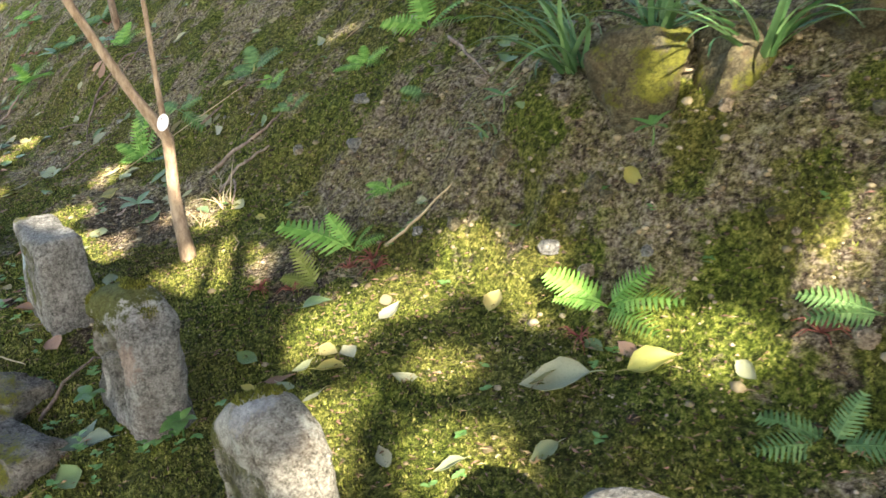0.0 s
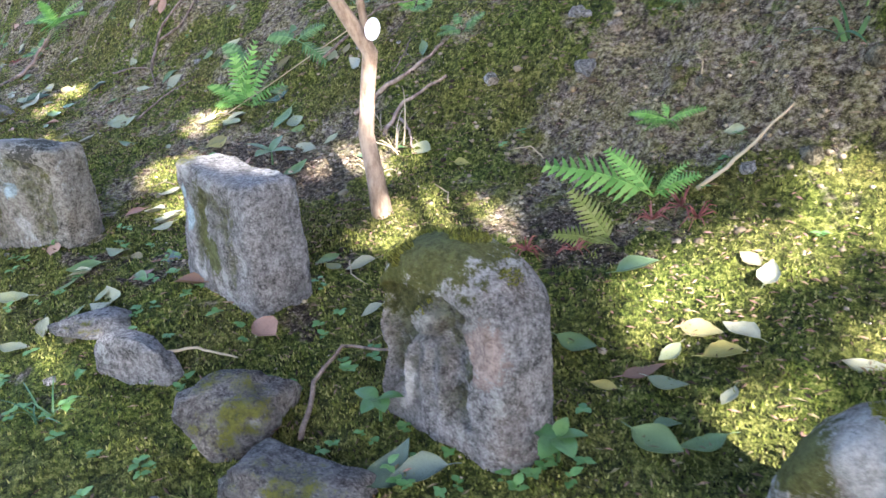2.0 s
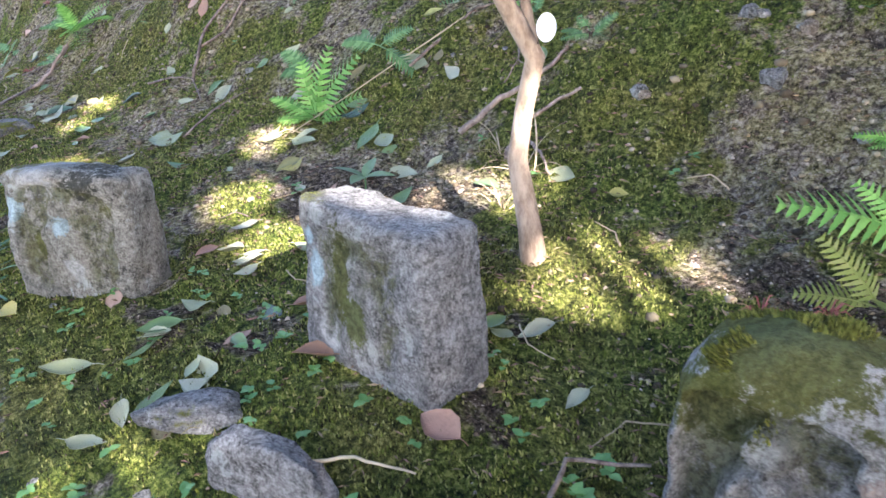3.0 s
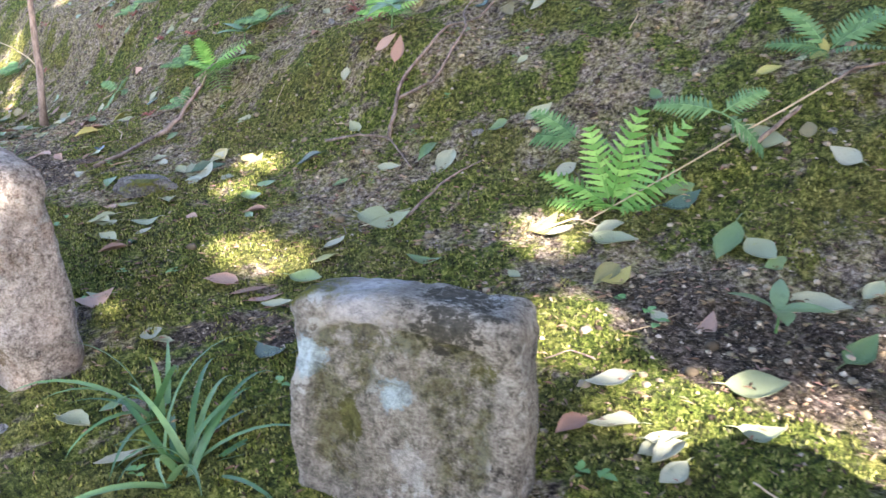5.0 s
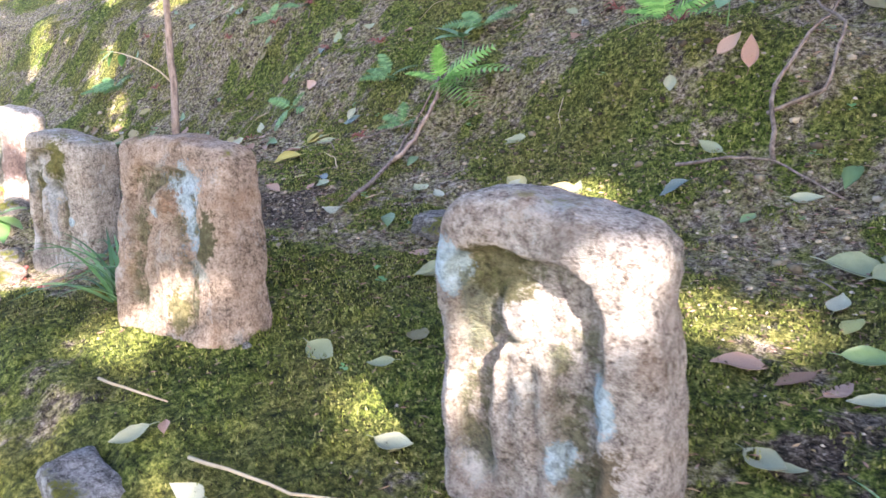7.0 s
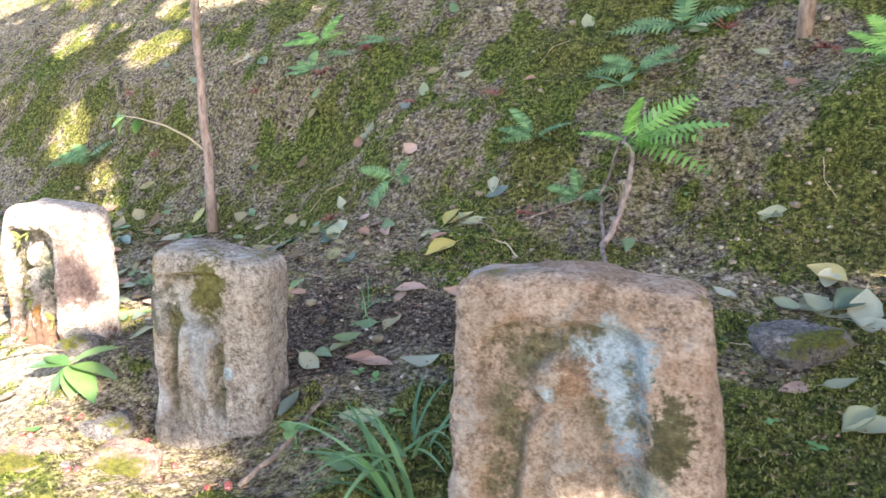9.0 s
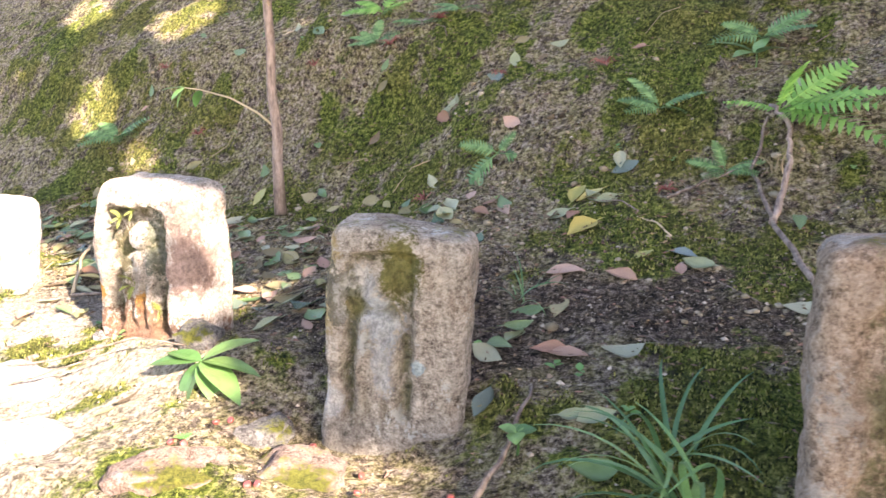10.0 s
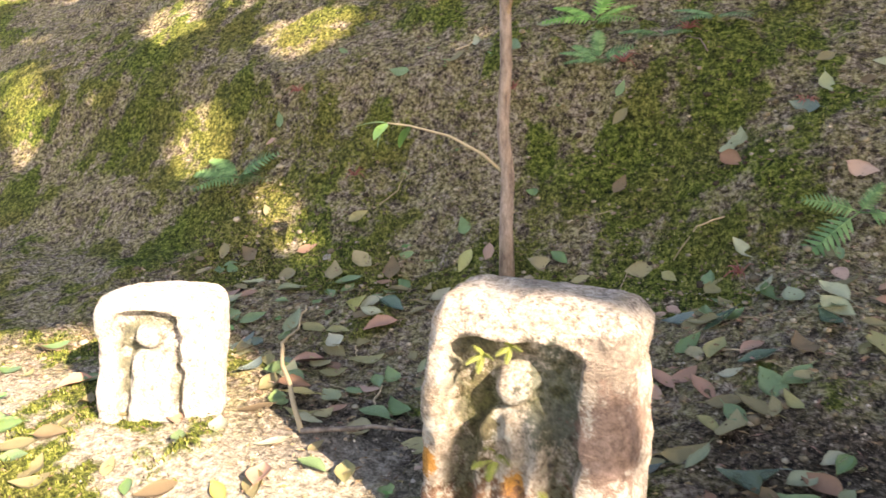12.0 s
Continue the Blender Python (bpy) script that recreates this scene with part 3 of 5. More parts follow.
GAPS += [
    (-3.09, 0.94, 0.04, 0.04), (-3.07, 1.32, 0.03, 0.06), (-4.55, 0.94, 0.05, 0.03), (-5.93, 0.13, 0.10, 0.03), (-5.23, 1.20, 0.06, 0.02),
    (-5.13, 0.40, 0.09, 0.09), (-5.92, 0.29, 0.06, 0.03), (-1.33, 0.78, 0.09, 0.05), (-9.44, 2.39, 0.20, 0.07), (-9.80, 1.98, 0.14, 0.05), (-10.4, 2.5, 0.15, 0.08),
]


def lit_spot(x, y, margin):
    if ((x + 7.88) / 0.15) ** 2 + ((y - 0.64) / 0.07) ** 2 < 1:
        return False
    if x < -7.15 - 0.35 * ease(0.36, 0.48, y) and y < 1.0 + 0.12 * math.sin(4 * x):
        return True
    if x < -6.55 and y < 0.34 + 0.05 * math.sin(9 * x):
        return True
    if x < -8.9 and 1.6 < y < 3.6 and noise.noise(Vector((x * 1.3, y * 3.0 + x * 1.5, 4))) > 0.38:
        return True
    return any(((x - gx) / (gl + margin)) ** 2 + ((y - gy) / (gw + margin)) ** 2 < 1 for gx, gy, gl, gw in GAPS)


def crown(centre, size, count, rng):
    """Leaves of one crown, left out where they would block a wanted sunlit spot."""
    verts, faces = [], []
    for _ in range(count):
        while True:
            q = Vector((rng.uniform(-1, 1), rng.uniform(-1, 1), rng.uniform(-1, 1)))
            if q.length < 1 - 0.2 * (0.5 + 0.5 * noise.noise(q * 2.7)):
                break
        p = Vector(centre) + Vector((q.x * size[0], q.y * size[1], q.z * size[2]))
        g = p
        for _ in range(7):
            g = g.lerp(p - TO_SUN * ((p.z - plain_z(g.x, g.y)) / TO_SUN.z), 0.62)
        if lit_spot(g.x, g.y, 0.075):
            continue
        a = Vector((rng.gauss(0, 1), rng.gauss(0, 1), rng.gauss(0, 0.6))).normalized()
        b = a.cross(Vector((rng.gauss(0, 1), rng.gauss(0, 1), rng.gauss(0, 1)))).normalized()
        l, wd = rng.uniform(0.06, 0.10), rng.uniform(0.03, 0.05)
        k = len(verts)
        verts += [p - a * l, p + b * wd, p + a * l, p - b * wd]
        faces.append((k, k + 1, k + 2, k + 3))
    return verts, faces


def unseen_shade_tree(x, y, centre, size, count, seed):
    rng = random.Random(seed)
    foot = Vector((x, y, ground_z(x, y) - 0.2))
    tree = new("tree")
    tree.location = foot
    tagged(tree, "unseen broadleaf tree added to shade the bank beside the path", "tree", "trees beside the path")
    middle = Vector(centre) - foot
    pts = [Vector((middle.x * (i / 8) ** 1.4, middle.y * (i / 8) ** 1.4, middle.z * i / 8)) + Vector((0.05 * math.sin(i), 0.05 * math.cos(1.7 * i), 0)) for i in range(9)]
    part("trunk", mesh_data("trunk", *tube(pts, [0.15 * (1 - 0.1 * i) for i in range(9)], 10), BARK_GREY), tree)
    for k in range(6):
        a = k * 2.4
        start = pts[5 + k % 4]
        end = start + Vector((math.cos(a) * size[0] * 0.45, math.sin(a) * size[1] * 0.45, size[2] * 0.5))
        part("limb", mesh_data("limb", *tube([start, (start + end) / 2 + Vector((0, 0, 0.15)), end], [0.05, 0.03, 0.01], 7), BARK_GREY), tree)
    v, f = crown(centre, size, count, rng)
    part("crown", mesh_data("crown", [p - foot for p in v], f, CANOPY_LEAF, False), tree)


for i, (x, y, cx, cy, cz) in enumerate([(-5.4, -2.6, -5.2, -1.3, 4.7), (-2.6, 3.6, -1.9, -1.3, 4.7), (0.4, -2.5, 0.5, -1.4, 4.8), (3.4, -2.4, 3.3, -1.3, 4.6), (6.4, -2.6, 6.2, -1.5, 4.8), (8.9, -2.2, 9.0, -1.4, 5.0), (-0.4, 4.6, -0.6, 1.8, 6.6), (3.0, 4.2, 2.9, 1.6, 6.4)]):
    unseen_shade_tree(x, y, (cx, cy, cz), (2.1, 2.2, 1.7), 11000, 50 + i)


# ---- plant and litter materials ----
FERN = leaf_material("fern_green", [(0.12, 0.28, 0.05), (0.18, 0.38, 0.08), (0.27, 0.48, 0.11)], 0.5, 0.4)
FERN_DULL = leaf_material("fern_blue_green", [(0.07, 0.15, 0.05), (0.105, 0.21, 0.07), (0.16, 0.28, 0.10)], 0.5, 0.3)
FERN_PALE = leaf_material("fern_yellow_green", [(0.22, 0.26, 0.07), (0.28, 0.30, 0.10)], 0.6, 0.4)
STRAP = leaf_material("strap_leaf", [(0.05, 0.125, 0.045), (0.09, 0.195, 0.075), (0.155, 0.275, 0.115)], 0.35, 0.3)
BROAD = leaf_material("glossy_broad_leaf", [(0.06, 0.14, 0.04), (0.10, 0.20, 0.06), (0.15, 0.26, 0.08)], 0.35, 0.25)
SEEDLING = leaf_material("seedling_leaf", [(0.11, 0.25, 0.07), (0.17, 0.33, 0.11)], 0.5, 0.35)
LEAF_PALE = leaf_material("pale_fallen_leaf", [(0.23, 0.26, 0.14), (0.33, 0.34, 0.20), (0.36, 0.36, 0.26), (0.26, 0.29, 0.17)], 0.5, 0.25)
LEAF_GREEN = leaf_material("green_fallen_leaf", [(0.10, 0.17, 0.06), (0.16, 0.23, 0.09), (0.13, 0.20, 0.09)], 0.35, 0.25)
LEAF_YELLOW = leaf_material("yellow_fallen_leaf", [(0.42, 0.36, 0.10), (0.36, 0.38, 0.12), (0.48, 0.42, 0.18)], 0.5, 0.35)
LEAF_BROWN = leaf_material("pink_brown_fallen_leaf", [(0.30, 0.18, 0.13), (0.42, 0.29, 0.22), (0.24, 0.14, 0.09)], 0.6, 0.2)
LEAF_TAN = leaf_material("tan_fallen_leaf", [(0.22, 0.19, 0.10), (0.32, 0.28, 0.16), (0.27, 0.26, 0.12), (0.17, 0.125, 0.075)], 0.6, 0.3)
LEAF_DARK = leaf_material("dark_fallen_leaf", [(0.06, 0.10, 0.06), (0.11, 0.14, 0.10), (0.14, 0.18, 0.16)], 0.25, 0.15)
RED_STEM = leaf_material("dry_red_frond", [(0.28, 0.10, 0.08), (0.34, 0.15, 0.12), (0.22, 0.07, 0.06)], 0.8, 0.2)
STRAW = leaf_material("straw", [(0.36, 0.28, 0.17), (0.46, 0.38, 0.25)], 0.7, 0.2)
GRIT = leaf_material("grit", [(0.07, 0.05, 0.035), (0.15, 0.115, 0.08), (0.24, 0.195, 0.14), (0.36, 0.31, 0.24)], 0.9, 0.0)
TAG, tag_tree, tag_bsdf = material("white_plastic", 0.4)
tag_bsdf.inputs["Base Color"].default_value = (0.75, 0.75, 0.80, 1)


def from_pairs(name, pieces, mat, smooth=True):
    return mesh_data(name, *joined(pieces), mat, smooth)


def moved(piece, m):
    return [m @ Vector(v) for v in piece[0]], piece[1]


# ---- saplings ----
def sapling(foot, stem, radii, mat, label):
    ob = new("sapling")
    ob.location = foot
    tagged(ob, label, "sapling", "young trees on the bank")
    part("stem", mesh_data("stem", *tube([Vector(p) - Vector(foot) for p in stem], radii, 12), mat), ob)
    return ob


def blade_leaf(length, width, fold=0.15, droop=0.2, n=7):
    """A pointed oval leaf along +x, folded along its midrib."""
    verts, faces = [], []
    for i in range(n + 1):
        s = i / n
        w = width * 0.5 * math.sin(math.pi * min(1, s ** 0.8)) ** 0.85 + 0.0006
        z = -droop * length * s * s
        verts += [(s * length, w, z + fold * w), (s * length, w * 0.5, z + 0.5 * fold * w + 0.06 * w), (s * length, 0, z), (s * length, -w * 0.5, z + 0.5 * fold * w + 0.06 * w), (s * length, -w, z + fold * w)]
    for i in range(n):
        for k in range(4):
            a = i * 5 + k
            faces.append((a, a + 5, a + 6, a + 1))
    return verts, faces


first = (-2.62, 1.13, 0.45)
tree_1 = sapling(first, [first, (-2.64, 1.13, 0.58), (-2.68, 1.14, 0.72), (-2.66, 1.14, 0.84), (-2.625, 1.13, 0.95), (-2.65, 1.10, 1.02), (-2.69, 1.05, 1.13), (-2.81, 0.92, 1.49), (-2.99, 0.73, 2.03), (-3.2, 0.55, 2.7)],
                 [0.034, 0.027, 0.023, 0.021, 0.022, 0.021, 0.017, 0.015, 0.013, 0.009], BARK, "slender crooked tan sapling with a white tag")
fork = [Vector(p) - Vector(first) for p in ((-2.63, 1.13, 0.975), (-2.68, 1.15, 1.12), (-2.74, 1.18, 1.38), (-2.86, 1.22, 1.8))]
part("branch", mesh_data("branch", *tube(fork, [0.013, 0.010, 0.009, 0.007], 9), BARK), tree_1)
bm = bmesh.new()
bmesh.ops.create_cone(bm, cap_ends=True, segments=24, radius1=0.027, radius2=0.027, depth=0.003)
bmesh.ops.scale(bm, vec=(0.75, 1.15, 1), verts=bm.verts)
tag_mesh = bpy.data.meshes.new("tag")
bm.to_mesh(tag_mesh)
bm.free()
tag_mesh.materials.append(TAG)
part("tag", tag_mesh, tree_1, "white oval plastic tag", pose(0.040, -0.026, 0.565, 62, 8, 40))
part("tag_wire", mesh_data("tag_wire", *tube([(0.012, -0.018, 0.53), (0.03, -0.028, 0.56), (0.036, -0.026, 0.58)], [0.0012] * 3, 5), TWIG), tree_1)

second = (-8.12, 1.58, 0.42)
tree_2 = sapling(second, [second, (-8.125, 1.59, 0.62), (-8.12, 1.60, 0.78), (-8.135, 1.60, 0.92), (-8.12, 1.60, 1.12), (-8.12, 1.60, 1.32), (-8.10, 1.62, 1.8), (-8.14, 1.6, 2.5)], [0.027, 0.022, 0.022, 0.020, 0.019, 0.018, 0.016, 0.010], BARK_GREY, "straight reddish-brown sapling with one leafy twig")
twig_line = [Vector(p) - Vector(second) for p in ((-8.125, 1.60, 0.78), (-8.19, 1.56, 0.85), (-8.27, 1.50, 0.91), (-8.38, 1.45, 0.945), (-8.45, 1.43, 0.955))]
part("twig", mesh_data("twig", *tube(twig_line, [0.006, 0.005, 0.004, 0.003, 0.002], 6), STRAW), tree_2)
part("branch", mesh_data("branch", *tube([Vector((0.0, 0.02, 0.82)), Vector((0.03, 0.0, 0.90)), Vector((0.09, -0.03, 1.05))], [0.008, 0.007, 0.005], 7), BARK), tree_2)
for k, (az, el, ln) in enumerate([(195, 5, 0.11), (215, -55, 0.09), (170, -45, 0.085), (260, -25, 0.08)]):
    part("leaf", mesh_data("leaf", *blade_leaf(ln, 0.045), BROAD), tree_2, m=Matrix.Translation(twig_line[-1 if k != 2 else -2]) @ pose(0, 0, 0, 0, -el, az))
third = (-5.78, 2.27, 1.15)
sapling(third, [third, (-5.77, 2.25, 1.35), (-5.75, 2.24, 1.7), (-5.73, 2.24, 2.4)], [0.03, 0.026, 0.024, 0.016], BARK_GREY, "slender brown sapling high on the bank")


# ---- ferns ----
def frond(length, width, rng):
    """A pinnate fern frond along +x that arches over; stalk and lobed leaflets."""
    pieces = []
    rise, droop = 0.10, 0.42

    def at(s):
        return Vector((length * s, 0, length * (rise * s - droop * s * s)))
    pieces.append(tube([at(i / 6) for i in range(7)], [0.0022 * (1.1 - i / 6) for i in range(7)], 4))
    pairs = 12
    for i in range(pairs):
        s = 0.16 + 0.82 * i / pairs
        reach = width * 0.5 * (math.sin(math.pi * (0.16 + 0.80 * s) ** 0.9) ** 0.8) * rng.uniform(0.9, 1.08)
        for side in (1, -1):
            base, tip = at(s), Vector((math.cos(1.2) * reach, side * math.sin(1.2) * reach, -0.16 * reach))
            w = min(0.47 * length / pairs, 0.30 * reach)
            across = Vector((1, 0, 0))
            verts, faces = [], []
            n = 6
            for k in range(n + 1):
                q = k / n
                c = base + tip * q + Vector((0, 0, -0.08 * reach * q * q))
                ww = w * (1 - q) ** 0.7 * (0.78 if k % 2 else 1.0) + 0.0004
                verts += [c + across * ww, c + Vector((0, 0, -0.10 * w)), c - across * ww]
            for k in range(n):
                a = 3 * k
                faces += [(a, a + 1, a + 4, a + 3), (a + 1, a + 2, a + 5, a + 4)]
            pieces.append((verts, faces))
    return joined(pieces)


fern_rng = random.Random(5)
OUT = Vector((0.20, -0.45, 0.87))  # the way the bank faces


def fern(x, y, fronds, mat, label, lift=0.0, face=OUT):
    """fronds: (along x, along y, up, length) each; the blades turn their upper side to face."""
    ob = new("fern")
    ob.location = (x, y, ground_z(x, y) - 0.01 + lift)
    tagged(ob, label, "fern", "ferns on the mossy bank")
    for dx, dy, dz, ln in fronds:
        along = Vector((dx, dy, dz)).normalized()
        up = face + Vector([fern_rng.uniform(-0.25, 0.25) for _ in range(3)])
        up = (up - along * up.dot(along)).normalized()
        turn = Matrix((along, up.cross(along), up)).transposed().to_4x4()
        part("frond", mesh_data("frond", *frond(ln, ln * fern_rng.uniform(0.46, 0.56), fern_rng), mat), ob, m=Matrix.Translation((0, 0, 0.005)) @ turn)
    return ob


fern(-1.90, 1.37, [(-0.72, -0.50, 0.50, 0.28), (0.55, 0.25, 0.55, 0.12), (0.35, 0.05, 0.75, 0.12), (-0.50, -0.10, 0.60, 0.17)], FERN, "bright green fern with one long arching frond", 0.03)
fern(-1.93, 1.24, [(-0.45, -0.20, 0.75, 0.17), (-0.65, -0.35, 0.25, 0.15), (0.20, -0.50, 0.40, 0.13)], FERN_PALE, "small yellowing fern beside dry red stems")
fern(-0.98, 1.46, [(-0.80, -0.15, 0.40, 0.20), (-0.70, -0.40, 0.25, 0.14), (0.75, 0.00, 0.50, 0.21), (0.70, -0.35, 0.20, 0.18), (0.45, 0.15, 0.70, 0.15)], FERN, "bright green fern with spreading fronds in the moss", 0.03)
fern(-3.88, 1.53, [(0.45, 0.05, 0.95, 0.30), (0.15, -0.10, 1.00, 0.28), (-0.30, -0.10, 0.95, 0.24), (-0.75, -0.30, 0.60, 0.22), (-0.85, -0.35, 0.25, 0.19), (0.65, 0.25, 0.60, 0.24), (0.75, 0.10, 0.25, 0.20), (0.25, -0.60, 0.35, 0.16)], FERN, "lush bright green fern clump on the bank")
fern(-3.66, 1.66, [(0.55, 0.35, -0.35, 0.19), (0.30, 0.25, 0.30, 0.13), (-0.75, -0.20, 0.20, 0.18)], FERN_DULL, "drooping blue-green fern on the bank", 0.12)
fern(-4.10, 1.70, [(-0.80, -0.20, 0.15, 0.22), (-0.60, -0.10, 0.45, 0.20), (0.70, 0.20, 0.20, 0.17)], FERN_DULL, "dull green fern with low fronds")
fern(-6.22, 1.72, [(0.75, -0.35, 0.30, 0.28), (0.75, -0.38, 0.05, 0.34), (0.60, 0.15, 0.60, 0.26), (0.80, 0.10, 0.40, 0.32), (-0.65, -0.25, 0.35, 0.17), (0.10, -0.30, 0.60, 0.20), (0.35, -0.55, 0.10, 0.18)], FERN, "spreading green fern above a bent root", 0.09)
fern(-7.14, 1.66, [(-0.60, -0.30, -0.50, 0.22), (-0.60, -0.25, 0.30, 0.15), (0.75, 0.25, -0.05, 0.20), (0.35, 0.10, 0.60, 0.10)], FERN_DULL, "small blue-green fern with a drooping frond", 0.05)
fern(-0.40, 1.57, [(-0.80, -0.20, 0.25, 0.17), (-0.60, -0.45, 0.10, 0.15), (0.40, 0.20, 0.60, 0.15)], FERN_DULL, "shaded green fern at the bank")
fern(-0.40, 1.37, [(-0.80, -0.15, 0.25, 0.15), (0.75, 0.10, 0.35, 0.15), (-0.45, -0.55, 0.15, 0.15), (0.10, 0.30, 0.70, 0.12)], FERN_DULL, "low dull green fern in the moss")
for k, (x, y, size) in enumerate([(-2.38, 2.2, 0.24), (-3.55, 2.05, 0.20), (-3.2, 1.95, 0.08), (-2.64, 2.06, 0.14), (-8.0, 2.18, 0.15), (-7.80, 2.27, 0.14), (-8.06, 2.35, 0.18), (-6.33, 2.12, 0.17), (-6.6, 1.8, 0.16), (-3.29, 1.98, 0.10), (-2.93, 1.86, 0.10), (-6.22, 2.32, 0.24), (-5.47, 2.16, 0.22), (-7.62, 2.32, 0.14), (-2.1, 1.9, 0.13), (-2.0, 1.62, 0.10), (-9.5, 1.9, 0.2), (-6.35, 1.62, 0.12)]):
    rays = [360 * j / 5 + 40 * k + fern_rng.uniform(-25, 25) for j in range(fern_rng.randint(3, 6))]
    fern(x, y, [(math.cos(radians(a)), 0.5 * math.sin(radians(a)) - 0.15, 0.45 + 0.35 * math.sin(radians(a)), size * fern_rng.uniform(0.8, 1.15)) for a in rays], FERN_DULL if k % 3 else FERN, "small green fern rooted in the earth bank")


# ---- strap-leaved clumps ----
def strap_clump(x, y, count, length, width, seed, label, spread=(0, 360), mat=None):
    rng = random.Random(seed)
    ob = new("grass_clump")
    ob.location = (x, y, ground_z(x, y) - 0.01)
    tagged(ob, label, "grass", "strap-leaved clumps along the path")
    for _ in range(count):
        ln, az, el = length * rng.uniform(0.6, 1.1), rng.uniform(*spread), rng.uniform(30, 82)
        verts, faces, n = [], [], 9
        p, ang = Vector((0, 0, 0)), radians(el)
        bend = rng.uniform(0.9, 2.2) / n
        for i in range(n + 1):
            w = width * 0.5 * (1 - (i / n) ** 2.2) + 0.0004
            verts += [p + Vector((0, w, 0)), p + Vector((0, 0, -w * 0.45)), p + Vector((0, -w, 0))]
            p = p + Vector((math.cos(ang), 0, math.sin(ang))) * ln / n
            ang -= bend * (0.5 + i / n)
        for i in range(n):
            a = 3 * i
            faces += [(a, a + 1, a + 4, a + 3), (a + 1, a + 2, a + 5, a + 4)]
        part("blade", mesh_data("blade", verts, faces, mat or STRAP), ob, m=pose(rng.uniform(-0.025, 0.025), rng.uniform(-0.025, 0.025), 0, rng.uniform(-25, 25), 0, az))


strap_clump(-3.98, 0.31, 20, 0.34, 0.013, 1, "clump of dark green strap leaves beside the stones")
strap_clump(-4.16, 0.35, 10, 0.30, 0.012, 2, "clump of dark green strap leaves beside the stones", (150, 330))
strap_clump(-6.16, 0.27, 18, 0.34, 0.013, 3, "clump of green strap leaves by a stone", (150, 300))
strap_clump(-6.22, 0.40, 10, 0.26, 0.010, 4, "thin strap leaves growing behind a stone")
strap_clump(-1.37, 1.83, 26, 0.42, 0.016, 5, "long-leaved grass clump hanging from the bank", (150, 330))
strap_clump(-1.15, 1.92, 20, 0.36, 0.016, 6, "long-leaved grass clump hanging from the bank")
strap_clump(-0.83, 1.87, 22, 0.42, 0.018, 7, "long-leaved grass clump hanging from the bank", (200, 420))
strap_clump(-1.62, 1.74, 5, 0.22, 0.012, 8, "few strap leaves low on the bank", (200, 320))
strap_clump(-2.13, 0.19, 70, 0.06, 0.004, 16, "bright green cushion of grassy moss by the path", mat=MOSS_TUFT)
strap_clump(-6.72, 0.92, 12, 0.15, 0.004, 9, "fine grass tuft between the stones")
strap_clump(-2.66, 0.14, 12, 0.13, 0.004, 10, "fine grass tuft by the path")
strap_clump(-2.85, 1.30, 14, 0.15, 0.0035, 11, "dry straw-coloured grass tuft at the sapling foot", mat=STRAW)
strap_clump(-3.0, 1.50, 10, 0.18, 0.0035, 12, "dry straw-coloured grass tuft on the bank", mat=STRAW)
strap_clump(-6.20, 1.62, 9, 0.15, 0.004, 13, "dry straw-coloured grass tuft on the bank", mat=STRAW)
strap_clump(-2.85, 1.42, 12, 0.24, 0.005, 14, "pale dry grass lying in the moss", mat=STRAW)
strap_clump(-7.95, 1.10, 12, 0.10, 0.004, 15, "fine grass tuft among fallen leaves")


# ---- broad-leaved plants ----
def broad_plant(x, y, leaves, label, mat=BROAD, stem=0.05, wide=0.40):
    ob = new("broad_leaf_plant")
    ob.location = (x, y, ground_z(x, y))
    tagged(ob, label, "plant", "broad-leaved seedlings")
    part("stem", mesh_data("stem", *tube([(0, 0, -0.02), (0.004, 0, stem * 0.5), (0, 0.003, stem)], [0.004, 0.003, 0.002], 6), BROAD), ob)
    for az, el, ln in leaves:
        part("leaf", mesh_data("leaf", *blade_leaf(ln, ln * wide, 0.2, 0.25), mat), ob, m=pose(0, 0, stem * 0.95, 9 * math.sin(az), -el, az))


broad_plant(-7.30, 0.34, [(200, 6, 0.14), (188, 18, 0.10), (254, -48, 0.15), (38, 30, 0.14), (18, 2, 0.15), (335, -30, 0.13), (350, -12, 0.16)], "glossy green broad-leaved seedling beside a stone", stem=0.05, wide=0.46)
broad_plant(-6.33, 1.98, [(200, 30, 0.14), (250, 10, 0.14), (320, 20, 0.13), (80, 40, 0.12)], "broad-leaved plant high on the bank")
broad_plant(-1.66, 0.62, [(200, 20, 0.05), (280, 10, 0.06), (330, 15, 0.06), (30, 25, 0.05), (100, 40, 0.04)], "small round-leaved seedling at the foot of a stone", wide=0.7)
broad_plant(-1.99, 0.52, [(200, 20, 0.05), (280, 10, 0.05), (330, 15, 0.05), (30, 25, 0.05)], "small round-leaved seedling at the foot of a stone", wide=0.7)
broad_plant(-6.50, 0.36, [(200, 30, 0.035), (290, 10, 0.04), (40, 15, 0.04), (110, 20, 0.03)], "small round-leaved seedling on a twig", wide=0.85)
broad_plant(-5.13, 1.89, [(200, 10, 0.13), (230, -12, 0.12), (280, 0, 0.14), (330, 5, 0.12), (20, 20, 0.12), (70, 30, 0.12), (150, 30, 0.1)], "dark broad-leaved plant high on the bank", BROAD, stem=0.09)
broad_plant(-1.60, 1.78, [(200, 30, 0.07), (260, 10, 0.08), (330, 20, 0.07), (60, 40, 0.06)], "small green seedling on the cut bank", SEEDLING)
broad_plant(-1.02, 1.70, [(200, 30, 0.06), (260, 10, 0.07), (330, 20, 0.07), (60, 50, 0.06), (120, 40, 0.06)], "small bright green seedling below a boulder", SEEDLING)
